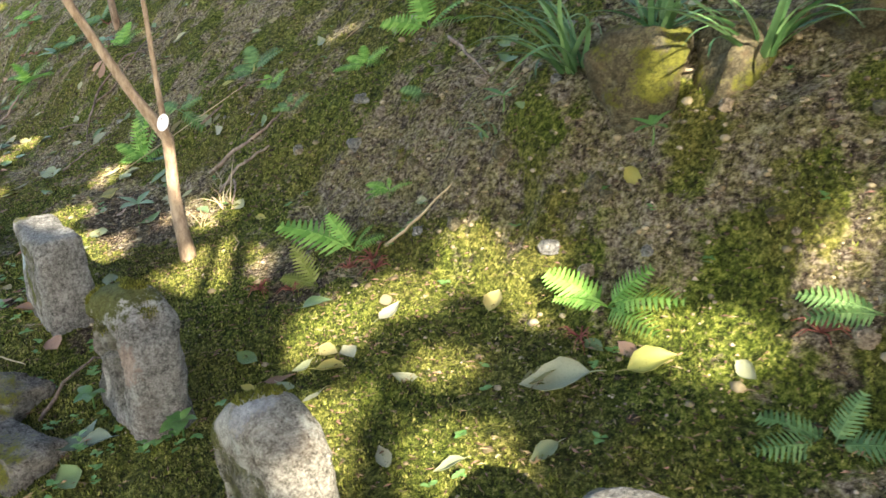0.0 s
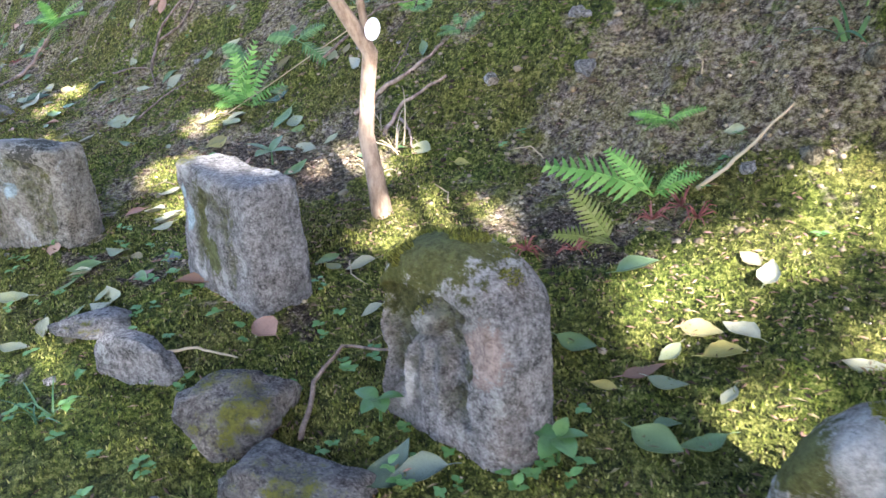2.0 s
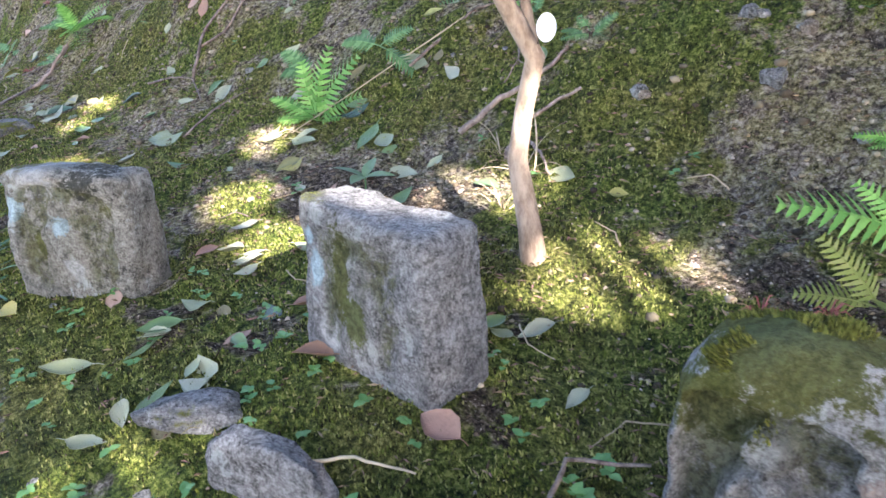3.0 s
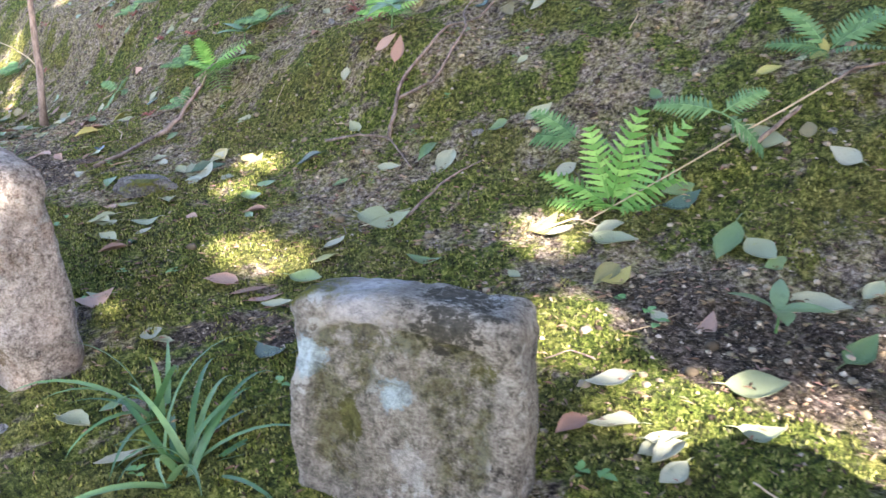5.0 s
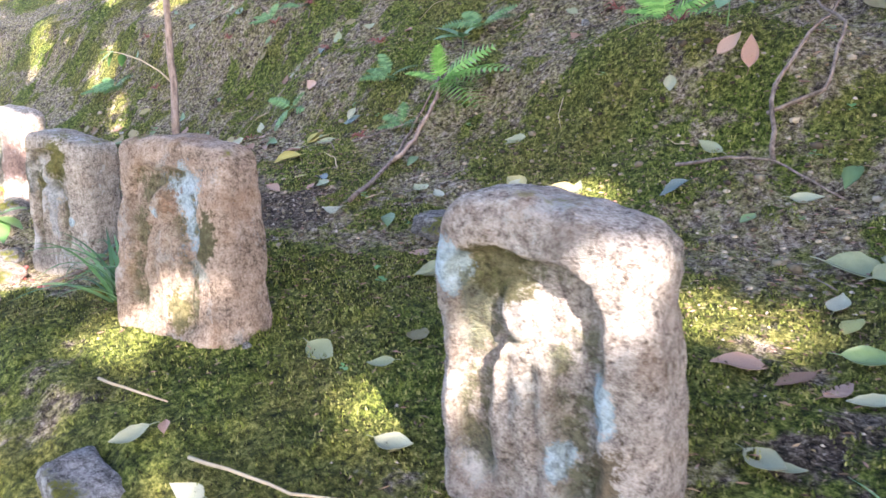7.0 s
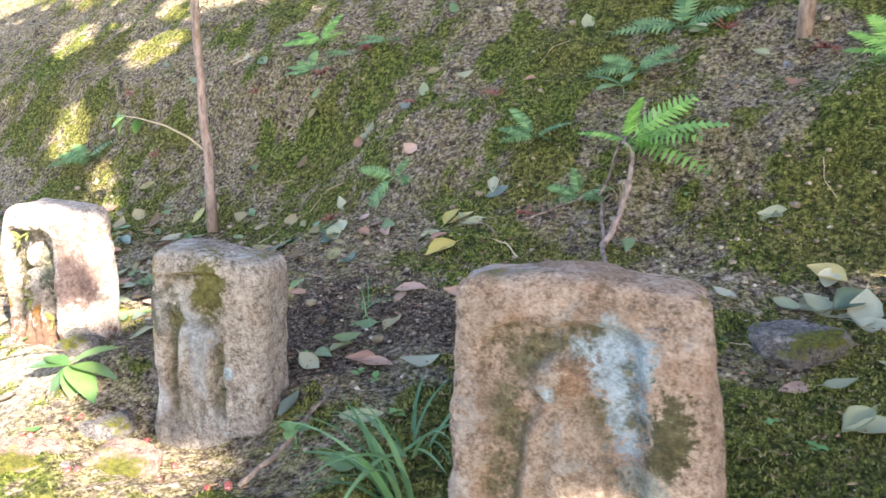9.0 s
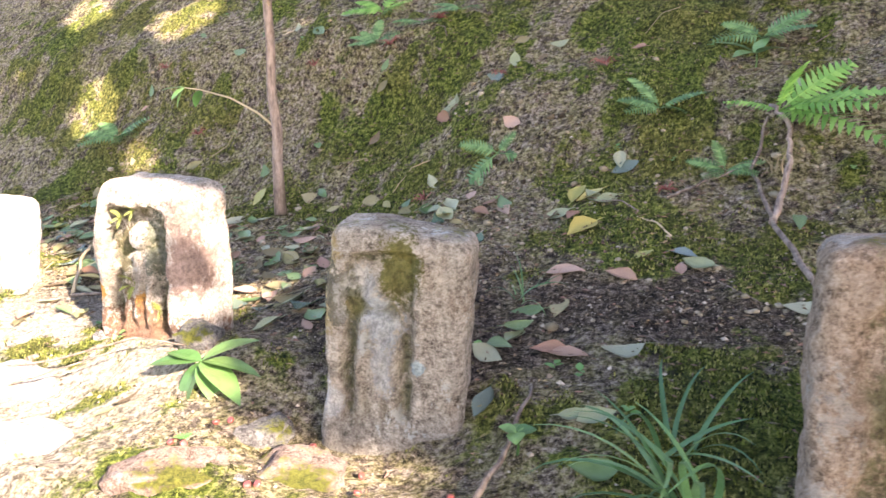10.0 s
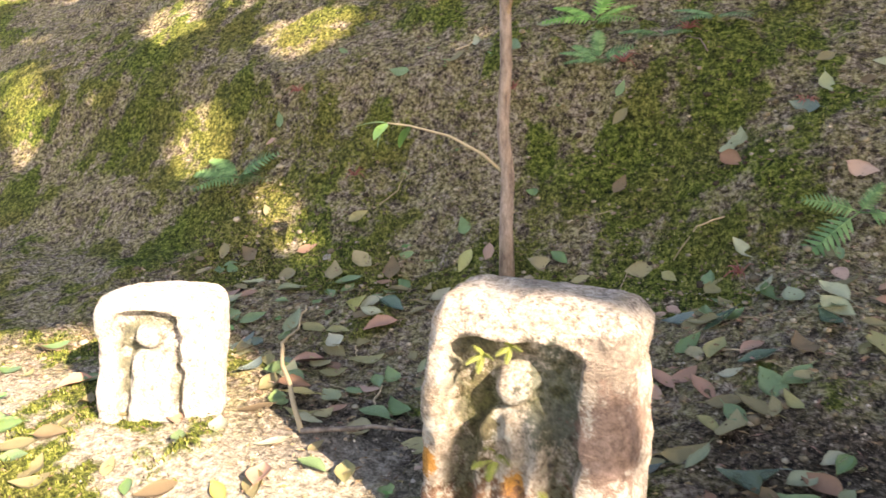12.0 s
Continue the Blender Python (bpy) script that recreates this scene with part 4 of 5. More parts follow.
broad_plant(-3.32, 1.24, [(210, 30, 0.10), (300, 20, 0.11), (20, 20, 0.10), (110, 40, 0.09)], "broad-leaved seedling in the moss", LEAF_GREEN)
for x, y, z, size in ((-7.71, 0.487, 0.66, 0.034), (-7.69, 0.487, 0.48, 0.05), (-7.60, 0.487, 0.41, 0.035), (-7.66, 0.487, 0.68, 0.03)):
    fern(x, y, [(0.7 * math.cos(1.5 * j), -0.6, 0.7 * math.sin(1.5 * j + 0.4), size) for j in range(4)], FERN_PALE, "tiny yellow-green fern rooted in the carved stone", z - ground_z(x, y))


# ---- rocks ----
def rock(x, y, size, mat, label, seed, sink=0.4, turn=0.0, rough=0.22):
    bm = bmesh.new()
    bmesh.ops.create_icosphere(bm, subdivisions=4, radius=1.0)
    off = Vector((seed * 5.3, seed * 2.9, seed * 1.7))
    cut_rng = random.Random(seed)
    cuts = [(Vector((cut_rng.gauss(0, 1), cut_rng.gauss(0, 1), cut_rng.gauss(0, 1))).normalized(), cut_rng.uniform(0.62, 0.9)) for _ in range(9)]
    for v in bm.verts:
        d = v.co.normalized()
        k = 1 + rough * noise.noise(d * 1.5 + off) + 0.10 * noise.noise(d * 4 + off) + 0.035 * noise.noise(d * 13 + off)
        flat = Vector([math.copysign(abs(c) ** 0.72, c) for c in d]) * 0.95
        for n, far in cuts:
            flat = flat - n * max(0.0, flat.dot(n) - far) * 0.9
        v.co = Vector((flat.x * size[0], flat.y * size[1], flat.z * size[2])) * k
    me = bpy.data.meshes.new("rock")
    bm.to_mesh(me)
    bm.free()
    me.materials.append(mat)
    me.polygons.foreach_set("use_smooth", [True] * len(me.polygons))
    ob = new("rock", me)
    ob.matrix_world = pose(x, y, ground_z(x, y) + size[2] * (1 - 2 * sink) * 0.8, 0, 0, turn)
    tagged(ob, label, "rock", "loose stones along the path")


MOSSY = stone_material("mossy_rock", (0.07, 0.065, 0.06), (0.17, 0.16, 0.15), (0.33, 0.32, 0.30), 0.8, 0.3)
rock(-2.58, 0.34, (0.13, 0.05, 0.085), GREY, "angular grey rock set in the moss", 1, 0.42, 15)
rock(-2.24, 0.36, (0.13, 0.10, 0.09), MOSSY, "grey rock with a mossy cap", 2, 0.42, 40)
rock(-1.97, 0.31, (0.15, 0.10, 0.075), MOSSY, "grey rock half covered in moss", 3, 0.42, 10)
rock(-2.86, 0.36, (0.11, 0.07, 0.04), GREY, "flat grey rock in the moss", 4, 0.45, 30)
rock(-5.58, 1.05, (0.14, 0.08, 0.045), MOSSY, "flat dark rock with a mossy top", 5, 0.30, 35)
rock(-7.93, 0.20, (0.22, 0.13, 0.06), WHITE, "broad pale rock lying in the sun", 6, 0.45, 30, 0.15)
PINKISH = stone_material("pinkish_rock", (0.13, 0.09, 0.07), (0.29, 0.21, 0.17), (0.45, 0.36, 0.30), 0.85, 0.3, 0.3)
rock(-6.90, 0.20, (0.10, 0.07, 0.045), PINKISH, "pinkish rock with patches of moss in the sun", 14, 0.56, 20)
rock(-7.10, 0.05, (0.13, 0.08, 0.045), PINKISH, "broad pinkish-brown rock at the path edge", 15, 0.56, 40)
rock(-7.05, 0.27, (0.07, 0.05, 0.04), MOSSY, "small mossy rock beside pink rocks", 16, 0.40, 70)
rock(-7.43, 0.46, (0.07, 0.06, 0.045), MOSSY, "mossy rock at the foot of a stone", 17, 0.40, 10)
rock(-8.30, 0.32, (0.14, 0.10, 0.05), WHITE, "pale sunlit rock beside the path", 7, 0.45, 10, 0.15)
rock(-7.55, 0.02, (0.15, 0.10, 0.05), WHITE, "pale rock at the edge of the path", 12, 0.45, 50, 0.15)
rock(-5.45, -0.15, (0.10, 0.08, 0.05), GREY, "rounded grey rock at the edge of the path", 8, 0.4, 0)
rock(-5.22, -0.19, (0.10, 0.06, 0.04), GREY, "small grey rock at the edge of the path", 9, 0.4, 60)
EARTHY = stone_material("earthy_rock", (0.07, 0.06, 0.04), (0.135, 0.12, 0.08), (0.30, 0.265, 0.18), 1.05, 0.1, 0.3)
rock(-1.12, 1.83, (0.17, 0.13, 0.17), EARTHY, "mossy boulder bulging from the earth bank", 10, 0.68, 20)
rock(-0.88, 1.90, (0.15, 0.11, 0.14), EARTHY, "mossy boulder bulging from the earth bank", 13, 0.80, 60)
bank_rng = random.Random(19)
for k in range(44):
    x, y, b = bank_rng.uniform(-2.7, -0.35), bank_rng.uniform(1.48, 2.05), bank_rng.uniform(0.012, 0.042)
    rock(x, y, (b, b * 0.8, b * 0.75), (EARTHY, BUFF, GREY, EARTHY)[k % 4], "pale stone bedded in the cut earth bank", 80 + k, 0.5, bank_rng.uniform(0, 180))
rock(-0.60, 2.02, (0.20, 0.16, 0.16), EARTHY, "dark boulder in the shaded bank", 11, 0.45, 0)
stone_rng = random.Random(77)
for k in range(36):
    x, y = stone_rng.uniform(-9, -0.5), stone_rng.choice((stone_rng.uniform(0.0, 0.5), stone_rng.uniform(1.3, 2.2)))
    s = stone_rng.uniform(0.010, 0.026)
    rock(x, y, (s, s * 0.8, s * 0.6), (GREY, BUFF, GREY)[k % 3], "small stone bedded in the ground", 20 + k, 0.35, stone_rng.uniform(0, 180))


# ---- twigs and roots ----
def branch_piece(points, radius, mat, label, lift=0.008, name="twig", category="twig"):
    """A lying twig through points on the ground (x, y, extra height)."""
    rng = random.Random(round(points[0][0] * 997))
    ctrl = [Vector((x, y, ground_z(x, y) + lift + up)) for x, y, up in points]
    line = []
    for i in range(len(ctrl) - 1):
        for k in range(5):
            s = k / 5
            p = ctrl[i].lerp(ctrl[i + 1], s)
            line.append(p + Vector((rng.uniform(-1, 1), rng.uniform(-1, 1), rng.uniform(-0.4, 0.6))) * radius * 0.7)
    line.append(ctrl[-1])
    foot = line[0].copy()
    n = len(line)
    ob = new(name, mesh_data(name, *tube([p - foot for p in line], [radius * (1 - 0.55 * i / n) for i in range(n)], 7), mat))
    ob.location = foot
    tagged(ob, label, category, "twigs and roots on the bank")


branch_piece([(-6.04, 1.04, 0), (-6.17, 1.38, 0), (-6.27, 1.60, 0.02), (-6.25, 1.72, 0.06)], 0.009, TWIG, "dead grey branch lying on the bank")
branch_piece([(-6.19, 1.40, 0), (-6.165, 1.50, 0.03), (-6.165, 1.616, 0.08), (-6.20, 1.68, 0.09), (-6.25, 1.74, 0.08)], 0.011, BARK_GREY, "bent grey root under a fern", name="root", category="root")
branch_piece([(-4.84, 1.60, 0), (-4.91, 1.74, 0.02), (-4.86, 1.92, 0.03), (-4.88, 2.13, 0.02), (-4.88, 2.25, 0.02)], 0.008, TWIG, "thin vine root looping over the bank", name="root", category="root")
branch_piece([(-4.91, 1.70, 0), (-4.77, 1.76, 0.02), (-4.79, 1.95, 0.04), (-4.90, 2.05, 0.05), (-5.0, 2.25, 0.02)], 0.007, TWIG, "thin vine root looping over the bank", name="root", category="root")
branch_piece([(-5.10, 1.52, 0), (-4.95, 1.56, 0.01), (-4.84, 1.60, 0.01), (-4.62, 1.50, 0.01)], 0.006, TWIG, "thin root running over the soil", name="root", category="root")
branch_piece([(-3.21, 1.55, 0), (-3.11, 1.63, 0.01), (-3.02, 1.71, 0.01), (-2.98, 1.80, 0)], 0.011, BARK_GREY, "short bare grey branch on the bank")
branch_piece([(-3.60, 1.70, 0), (-3.54, 1.82, 0), (-3.44, 1.93, 0.01), (-3.30, 1.98, 0.01)], 0.007, TWIG, "thin dry branch on the bank")
branch_piece([(-2.085, 0.40, 0), (-2.16, 0.50, 0.01), (-2.19, 0.60, 0.02), (-2.09, 0.68, 0.02)], 0.006, TWIG, "dark curved twig in front of a stone")
branch_piece([(-2.56, 0.36, 0.02), (-2.47, 0.42, 0.03), (-2.37, 0.46, 0.01)], 0.004, STRAW, "thin pale twig across the rocks")
branch_piece([(-2.18, 2.12, 0), (-2.0, 2.05, 0.01), (-1.83, 1.96, 0)], 0.008, BARK_GREY, "pale bare stick on the bank")
branch_piece([(-6.49, 1.47, 0), (-6.40, 1.55, 0.01), (-6.31, 1.61, 0)], 0.006, TWIG, "short dry stick on the bank")
branch_piece([(-6.51, 0.20, 0), (-6.52, 0.38, 0.01), (-6.54, 0.53, 0.01)], 0.007, TWIG, "pale bent twig beside a stone")
branch_piece([(-1.82, 1.44, 0), (-1.75, 1.52, 0.01), (-1.68, 1.62, 0.01)], 0.006, STRAW, "straight straw-coloured stem on the bank")
branch_piece([(-2.96, 1.46, 0), (-2.97, 1.57, 0.02), (-2.84, 1.66, 0.01)], 0.009, BARK_GREY, "bare forked branch on the bank")
branch_piece([(-2.93, 1.52, 0.01), (-2.85, 1.48, 0.02), (-2.78, 1.42, 0)], 0.006, BARK_GREY, "thin bare branch on the bank")
branch_piece([(-8.28, 0.69, 0), (-8.45, 0.85, 0.05), (-8.56, 0.98, 0.07), (-8.60, 1.10, 0.06), (-8.67, 1.24, 0.03)], 0.007, STRAW, "pale curved root between the stones", name="root", category="root")
branch_piece([(-8.28, 0.69, 0), (-8.12, 0.75, 0.02), (-7.95, 0.83, 0)], 0.007, TWIG, "dry root in the shadow of a stone", name="root", category="root")
branch_piece([(-8.05, 0.15, 0.05), (-7.8, 0.30, 0.05), (-7.55, 0.36, 0.06), (-7.42, 0.40, 0.02)], 0.004, TWIG, "thin dark twig across a pale rock")
branch_piece([(-7.85, 0.16, 0.05), (-7.78, 0.22, 0.05), (-7.62, 0.34, 0.05)], 0.004, TWIG, "thin dark twig across a pale rock")
branch_piece([(-3.55, 1.82, 0), (-3.47, 1.90, 0), (-3.9, 1.42, 0)], 0.004, STRAW, "thin dry stem on the bank")
branch_piece([(-4.42, 1.28, 0), (-4.40, 1.45, 0.01), (-4.36, 1.55, 0)], 0.005, TWIG, "thin dry twig in the moss")
branch_piece([(-5.30, -0.02, 0), (-5.05, 0.02, 0.01), (-4.90, 0.10, 0)], 0.004, STRAW, "thin pale twig in the moss")
branch_piece([(-5.75, 0.02, 0), (-5.5, 0.05, 0.01)], 0.004, STRAW, "thin pale twig in the moss")
branch_piece([(-7.95, 0.72, 0.01), (-7.82, 0.62, 0.03)], 0.004, RED_STEM, "thin reddish stick by a stone")
branch_piece([(-4.0, 1.36, 0.005), (-3.92, 1.42, 0.01), (-3.83, 1.44, 0)], 0.003, STRAW, "thin orange stem in a sunny spot")
twig_rng = random.Random(31)
for _ in range(70):
    x, y, a = twig_rng.uniform(-9.4, -0.6), twig_rng.uniform(0.75, 2.5), twig_rng.uniform(0, 6.28)
    l = twig_rng.uniform(0.05, 0.16)
    branch_piece([(x, y, 0), (x + l * 0.5 * math.cos(a), y + l * 0.5 * math.sin(a), 0.004), (x + l * math.cos(a + 0.3), y + l * math.sin(a + 0.3), 0)], twig_rng.uniform(0.0015, 0.0035), (TWIG, STRAW)[_ % 2], "thin dry twig lying on the ground", 0.004)


# ---- dry red tufts ----
def dry_tuft(x, y, size, seed):
    rng = random.Random(seed)
    pieces = []
    for _ in range(16):
        a, el, l = rng.uniform(0, 6.28), rng.uniform(-0.1, 0.9), size * rng.uniform(0.5, 1)
        d = Vector((math.cos(a) * math.cos(el), math.sin(a) * math.cos(el), math.sin(el)))
        pieces.append(tube([(0, 0, 0), d * l * 0.6 + Vector((0, 0, 0.006)), d * l - Vector((0, 0, l * 0.25))], [0.0022, 0.0018, 0.0006], 4))
    ob = new("dry_tuft", from_pairs("dry_tuft", pieces, RED_STEM))
    ob.location = (x, y, ground_z(x, y) + 0.004)
    tagged(ob, "withered dark red tuft rooted in the soil", "dry plant", "withered red tufts")


for k, (x, y, size) in enumerate([(-1.84, 1.40, 0.09), (-1.78, 1.36, 0.07), (-1.88, 1.33, 0.07), (-1.20, 1.80, 0.07), (-1.02, 1.40, 0.08), (-0.50, 1.52, 0.09), (-7.42, 1.60, 0.06), (-6.85, 1.98, 0.07), (-7.30, 2.02, 0.05), (-5.7, 2.2, 0.1), (-6.5, 1.52, 0.05), (-5.35, 2.0, 0.09), (-7.9, 2.15, 0.07), (-8.3, 2.1, 0.06), (-2.0, 1.18, 0.06), (-2.1, 1.12, 0.06), (-8.9, 1.9, 0.07), (-7.7, 2.25, 0.06), (-6.05, 2.3, 0.09), (-9.3, 2.1, 0.07)]):
    dry_tuft(x, y, size, k)


# ---- fallen leaves ----
def fallen_leaf_mesh(kind, mat, rng):
    """A pointed leaf about 1 long with a stalk, a curl and a thin thickness."""
    wide, curl, fold, n = rng.uniform(0.44, 0.62), rng.uniform(-0.35, 0.7), rng.uniform(-0.15, 0.8), 8
    twist = rng.uniform(-0.5, 0.5)
    rows = []
    for i in range(n + 1):
        s = i / n
        w = wide * 0.5 * math.sin(math.pi * s ** 0.80) ** 1.1 * (1 + 0.05 * math.sin(23 * s + kind)) + 0.004
        z = curl * (s - 0.5) ** 2 + 0.02 * math.sin(7 * s + kind)
        rows.append([(s - 0.5, k * w, z + fold * abs(k) * w * 0.8 + twist * k * w * (s - 0.5)) for k in (-1, -0.55, 0, 0.55, 1)])
    low = min(p[2] for r in rows for p in r)
    verts = [(x, y, z - low) for r in rows for x, y, z in r] + [(x, y, z - low - 0.012) for r in rows for x, y, z in r]
    m = len(rows) * 5
    faces = []
    for i in range(n):
        for k in range(4):
            a = i * 5 + k
            faces += [(a, a + 1, a + 6, a + 5), (m + a, m + a + 5, m + a + 6, m + a + 1)]
        for k, q in ((0, 0), (4, 4)):
            a = i * 5 + k
            faces.append((a, a + 5, m + a + 5, m + a) if q else (a, m + a, m + a + 5, a + 5))
    stalk = tube([(-0.5, 0, rows[0][2][2] - low), (-0.6, 0.01, rows[0][2][2] - low + 0.01), (-0.72, 0.03, rows[0][2][2] - low)], [0.012, 0.010, 0.008], 5)
    return mesh_data("fallen_leaf", *joined([(verts, faces), stalk]), mat)


leaf_rng = random.Random(11)
LEAF_KINDS = {
    "pale": (LEAF_PALE, "pale grey-green leaf fallen on the ground"),
    "green": (LEAF_GREEN, "dull green leaf fallen on the moss"),
    "yellow": (LEAF_YELLOW, "yellow leaf fallen on the ground"),
    "brown": (LEAF_BROWN, "curled pinkish-brown leaf fallen on the ground"),
    "tan": (LEAF_TAN, "dry tan leaf fallen among the litter"),
    "dark": (LEAF_DARK, "dark glossy leaf fallen on the ground"),
}
LEAF_MESHES = {k: [fallen_leaf_mesh(i, mat, leaf_rng) for i in range(5)] for k, (mat, _) in LEAF_KINDS.items()}


def fallen_leaf(x, y, length, kind, turn=None, lift=0.0):
    ob = new("fallen_leaf", leaf_rng.choice(LEAF_MESHES[kind]))
    e = 0.03
    n = Vector((plain_z(x - e, y) - plain_z(x + e, y), plain_z(x, y - e) - plain_z(x, y + e), 2 * e)).normalized()
    lay = n.to_track_quat("Z", "Y").to_matrix().to_4x4()
    spin = leaf_rng.uniform(-70, 70) + leaf_rng.choice((35, 215)) if turn is None else turn
    ob.matrix_world = Matrix.Translation((x, y, ground_z(x, y) + 0.006 + lift)) @ lay @ pose(0, 0, 0, leaf_rng.uniform(-14, 14), leaf_rng.uniform(-10, 10), spin) @ Matrix.Diagonal((length, length, length, 1))
    tagged(ob, LEAF_KINDS[kind][1], "leaf", "fallen leaves")


PALE_LEAVES = [
    (-0.98, 1.25, 0.19), (-1.33, 1.08, 0.08), (-1.54, 1.06, 0.1), (-0.61, 1.44, 0.07), (-1.17, 0.87, 0.08), (-1.6, 0.89, 0.09), (-1.56, 1.23, 0.11), (-1.49, 0.9, 0.07),
    (-2.44, 0.88, 0.09), (-2.27, 0.76, 0.07), (-1.64, 0.97, 0.07), (-3.32, 0.82, 0.1), (-3.28, 0.3, 0.13), (-3.0, 0.29, 0.09), (-2.93, 0.41, 0.1), (-3.18, 0.47, 0.09),
    (-4.5, 1.24, 0.18), (-3.77, 1.38, 0.15), (-2.75, 1.44, 0.1), (-2.99, 0.21, 0.1), (-4.43, 1.23, 0.14), (-4.5, 1.08, 0.09), (-3.82, 1.42, 0.12), (-3.28, 1.37, 0.14),
    (-3.5, 0.93, 0.1), (-3.27, 1.04, 0.12), (-3.53, 1.16, 0.06), (-3.44, 1.45, 0.12), (-3.59, 1.76, 0.15), (-3.43, 0.83, 0.1), (-3.35, 0.82, 0.08), (-3.34, 0.85, 0.08),
]
PALE_LEAVES_B = [
    (-3.22, 0.94, 0.09), (-3.37, 1.71, 0.1), (-5.42, 0.79, 0.11), (-5.55, 1.23, 0.15), (-4.5, 1.54, 0.14), (-4.27, 0.24, 0.11), (-4.09, 0.25, 0.1), (-4.41, 0.5, 0.07),
    (-4.8, 0.52, 0.09), (-4.63, 2.19, 0.12), (-4.09, 1.61, 0.09), (-5.37, 0.36, 0.11), (-5.21, 0.39, 0.07), (-5.0, 0.22, 0.09), (-4.44, 0.49, 0.09), (-4.06, 0.68, 0.09),
    (-5.22, -0.07, 0.09), (-5.46, -0.05, 0.1), (-4.85, 0.09, 0.09), (-5.13, -0.12, 0.11), (-5.92, 1.27, 0.1), (-5.79, 1.22, 0.09), (-5.64, 1.22, 0.08), (-5.57, 1.24, 0.13),
    (-5.47, 1.21, 0.15), (-5.44, 1.17, 0.11), (-5.35, 1.25, 0.1), (-5.49, 0.93, 0.09), (-5.38, 1.02, 0.12), (-5.45, 0.81, 0.11), (-5.39, 0.8, 0.08), (-6.68, 1.48, 0.09),
]
PALE_LEAVES_C = [
    (-6.69, 0.63, 0.1), (-6.38, 0.47, 0.09), (-5.74, 1.59, 0.1), (-7.5, 1.97, 0.11), (-7.57, 0.96, 0.08), (-7.38, 1.11, 0.07), (-7.17, 0.82, 0.07), (-7.22, 0.74, 0.08),
    (-7.15, 0.71, 0.05), (-7.05, 0.58, 0.06), (-6.73, 1.5, 0.09), (-7.48, 1.97, 0.1), (-7.09, 2.15, 0.09), (-7.89, 1.47, 0.1), (-8.69, 1.2, 0.14), (-8.76, 1.01, 0.11),
    (-8.32, 0.87, 0.12), (-8.32, 0.63, 0.09), (-8.86, 1.41, 0.12), (-8.31, 0.75, 0.09), (-6.42, 0.47, 0.08), (-6.4, 0.71, 0.11), (-7.6, 0.91, 0.1), (-7.33, 0.6, 0.11),
    (-8.32, 1.51, 0.14), (-6.33, 1.17, 0.12), (-5.75, 1.58, 0.08),
]
BROWN_LEAVES = [
    (-0.89, 1.41, 0.09), (-1.66, 0.91, 0.1), (-2.54, 0.87, 0.06), (-4.59, 0.76, 0.12), (-4.49, 0.78, 0.11), (-3.44, 1.2, 0.1), (-3.49, 0.79, 0.08), (-5.09, 1.825, 0.12),
    (-5.02, 1.82, 0.13), (-5.44, 0.01, 0.06), (-6.51, 1.07, 0.1), (-5.57, 0.91, 0.1), (-6.57, 0.04, 0.07), (-6.48, 0.05, 0.07), (-7.49, 1.12, 0.1), (-7.36, 0.68, 0.05),
    (-6.56, 0.68, 0.1), (-9.0, 1.33, 0.1), (-8.45, 0.88, 0.12), (-7.61, 1.47, 0.06), (-6.66, 1.06, 0.12), (-6.67, 1.01, 0.08), (-6.51, 0.68, 0.1), (-7.21, 0.62, 0.07),
]
YELLOW_LEAVES = [
    (-0.81, 1.39, 0.13), (-1.54, 1.0, 0.1), (-4.0, 1.4, 0.12), (-5.39, 1.38, 0.12), (-2.08, 1.98, 0.11), (-1.61, 1.04, 0.1), (-5.57, 1.36, 0.12), (-1.7, 0.83, 0.06),
    (-3.69, 1.26, 0.09), (-3.87, 1.58, 0.1), (-3.57, 2.04, 0.09), (-6.74, 1.5, 0.11), (-6.78, 1.51, 0.11), (-6.69, 1.28, 0.13), (-8.28, 0.37, 0.1), (-7.74, 0.46, 0.09),
    (-6.48, 1.18, 0.07),
]
GREEN_LEAVES = [
    (-1.75, 0.37, 0.13), (-1.54, 0.74, 0.11), (-1.48, 0.78, 0.1), (-3.52, 1.45, 0.14), (-1.56, 0.81, 0.06), (-3.17, 0.42, 0.09), (-3.16, 1.23, 0.11), (-4.63, 1.59, 0.12),
    (-7.56, 1.08, 0.07), (-7.35, 0.95, 0.09), (-9.12, 1.21, 0.13), (-6.68, 0.67, 0.09), (-6.67, 0.76, 0.09), (-6.12, 1.44, 0.09),
]
DARK_LEAVES = [
    (-1.88, 0.44, 0.13), (-1.83, 0.46, 0.12), (-3.04, 0.68, 0.09), (-3.69, 1.55, 0.13), (-5.04, 1.4, 0.11), (-5.5, 1.26, 0.15), (-4.15, 0.62, 0.12), (-4.11, 0.7, 0.09),
    (-7.33, 1.14, 0.1), (-7.3, 0.71, 0.1), (-7.5, 0.77, 0.09), (-7.43, 0.51, 0.06), (-7.3, 2.0, 0.11), (-6.38, 1.21, 0.1), (-6.99, 1.15, 0.11),
]

for kind, rows in (("pale", PALE_LEAVES + PALE_LEAVES_B + PALE_LEAVES_C), ("brown", BROWN_LEAVES), ("yellow", YELLOW_LEAVES), ("green", GREEN_LEAVES), ("dark", DARK_LEAVES)):
    for x, y, length in rows:
        fallen_leaf(x, y, length * 0.9, kind)
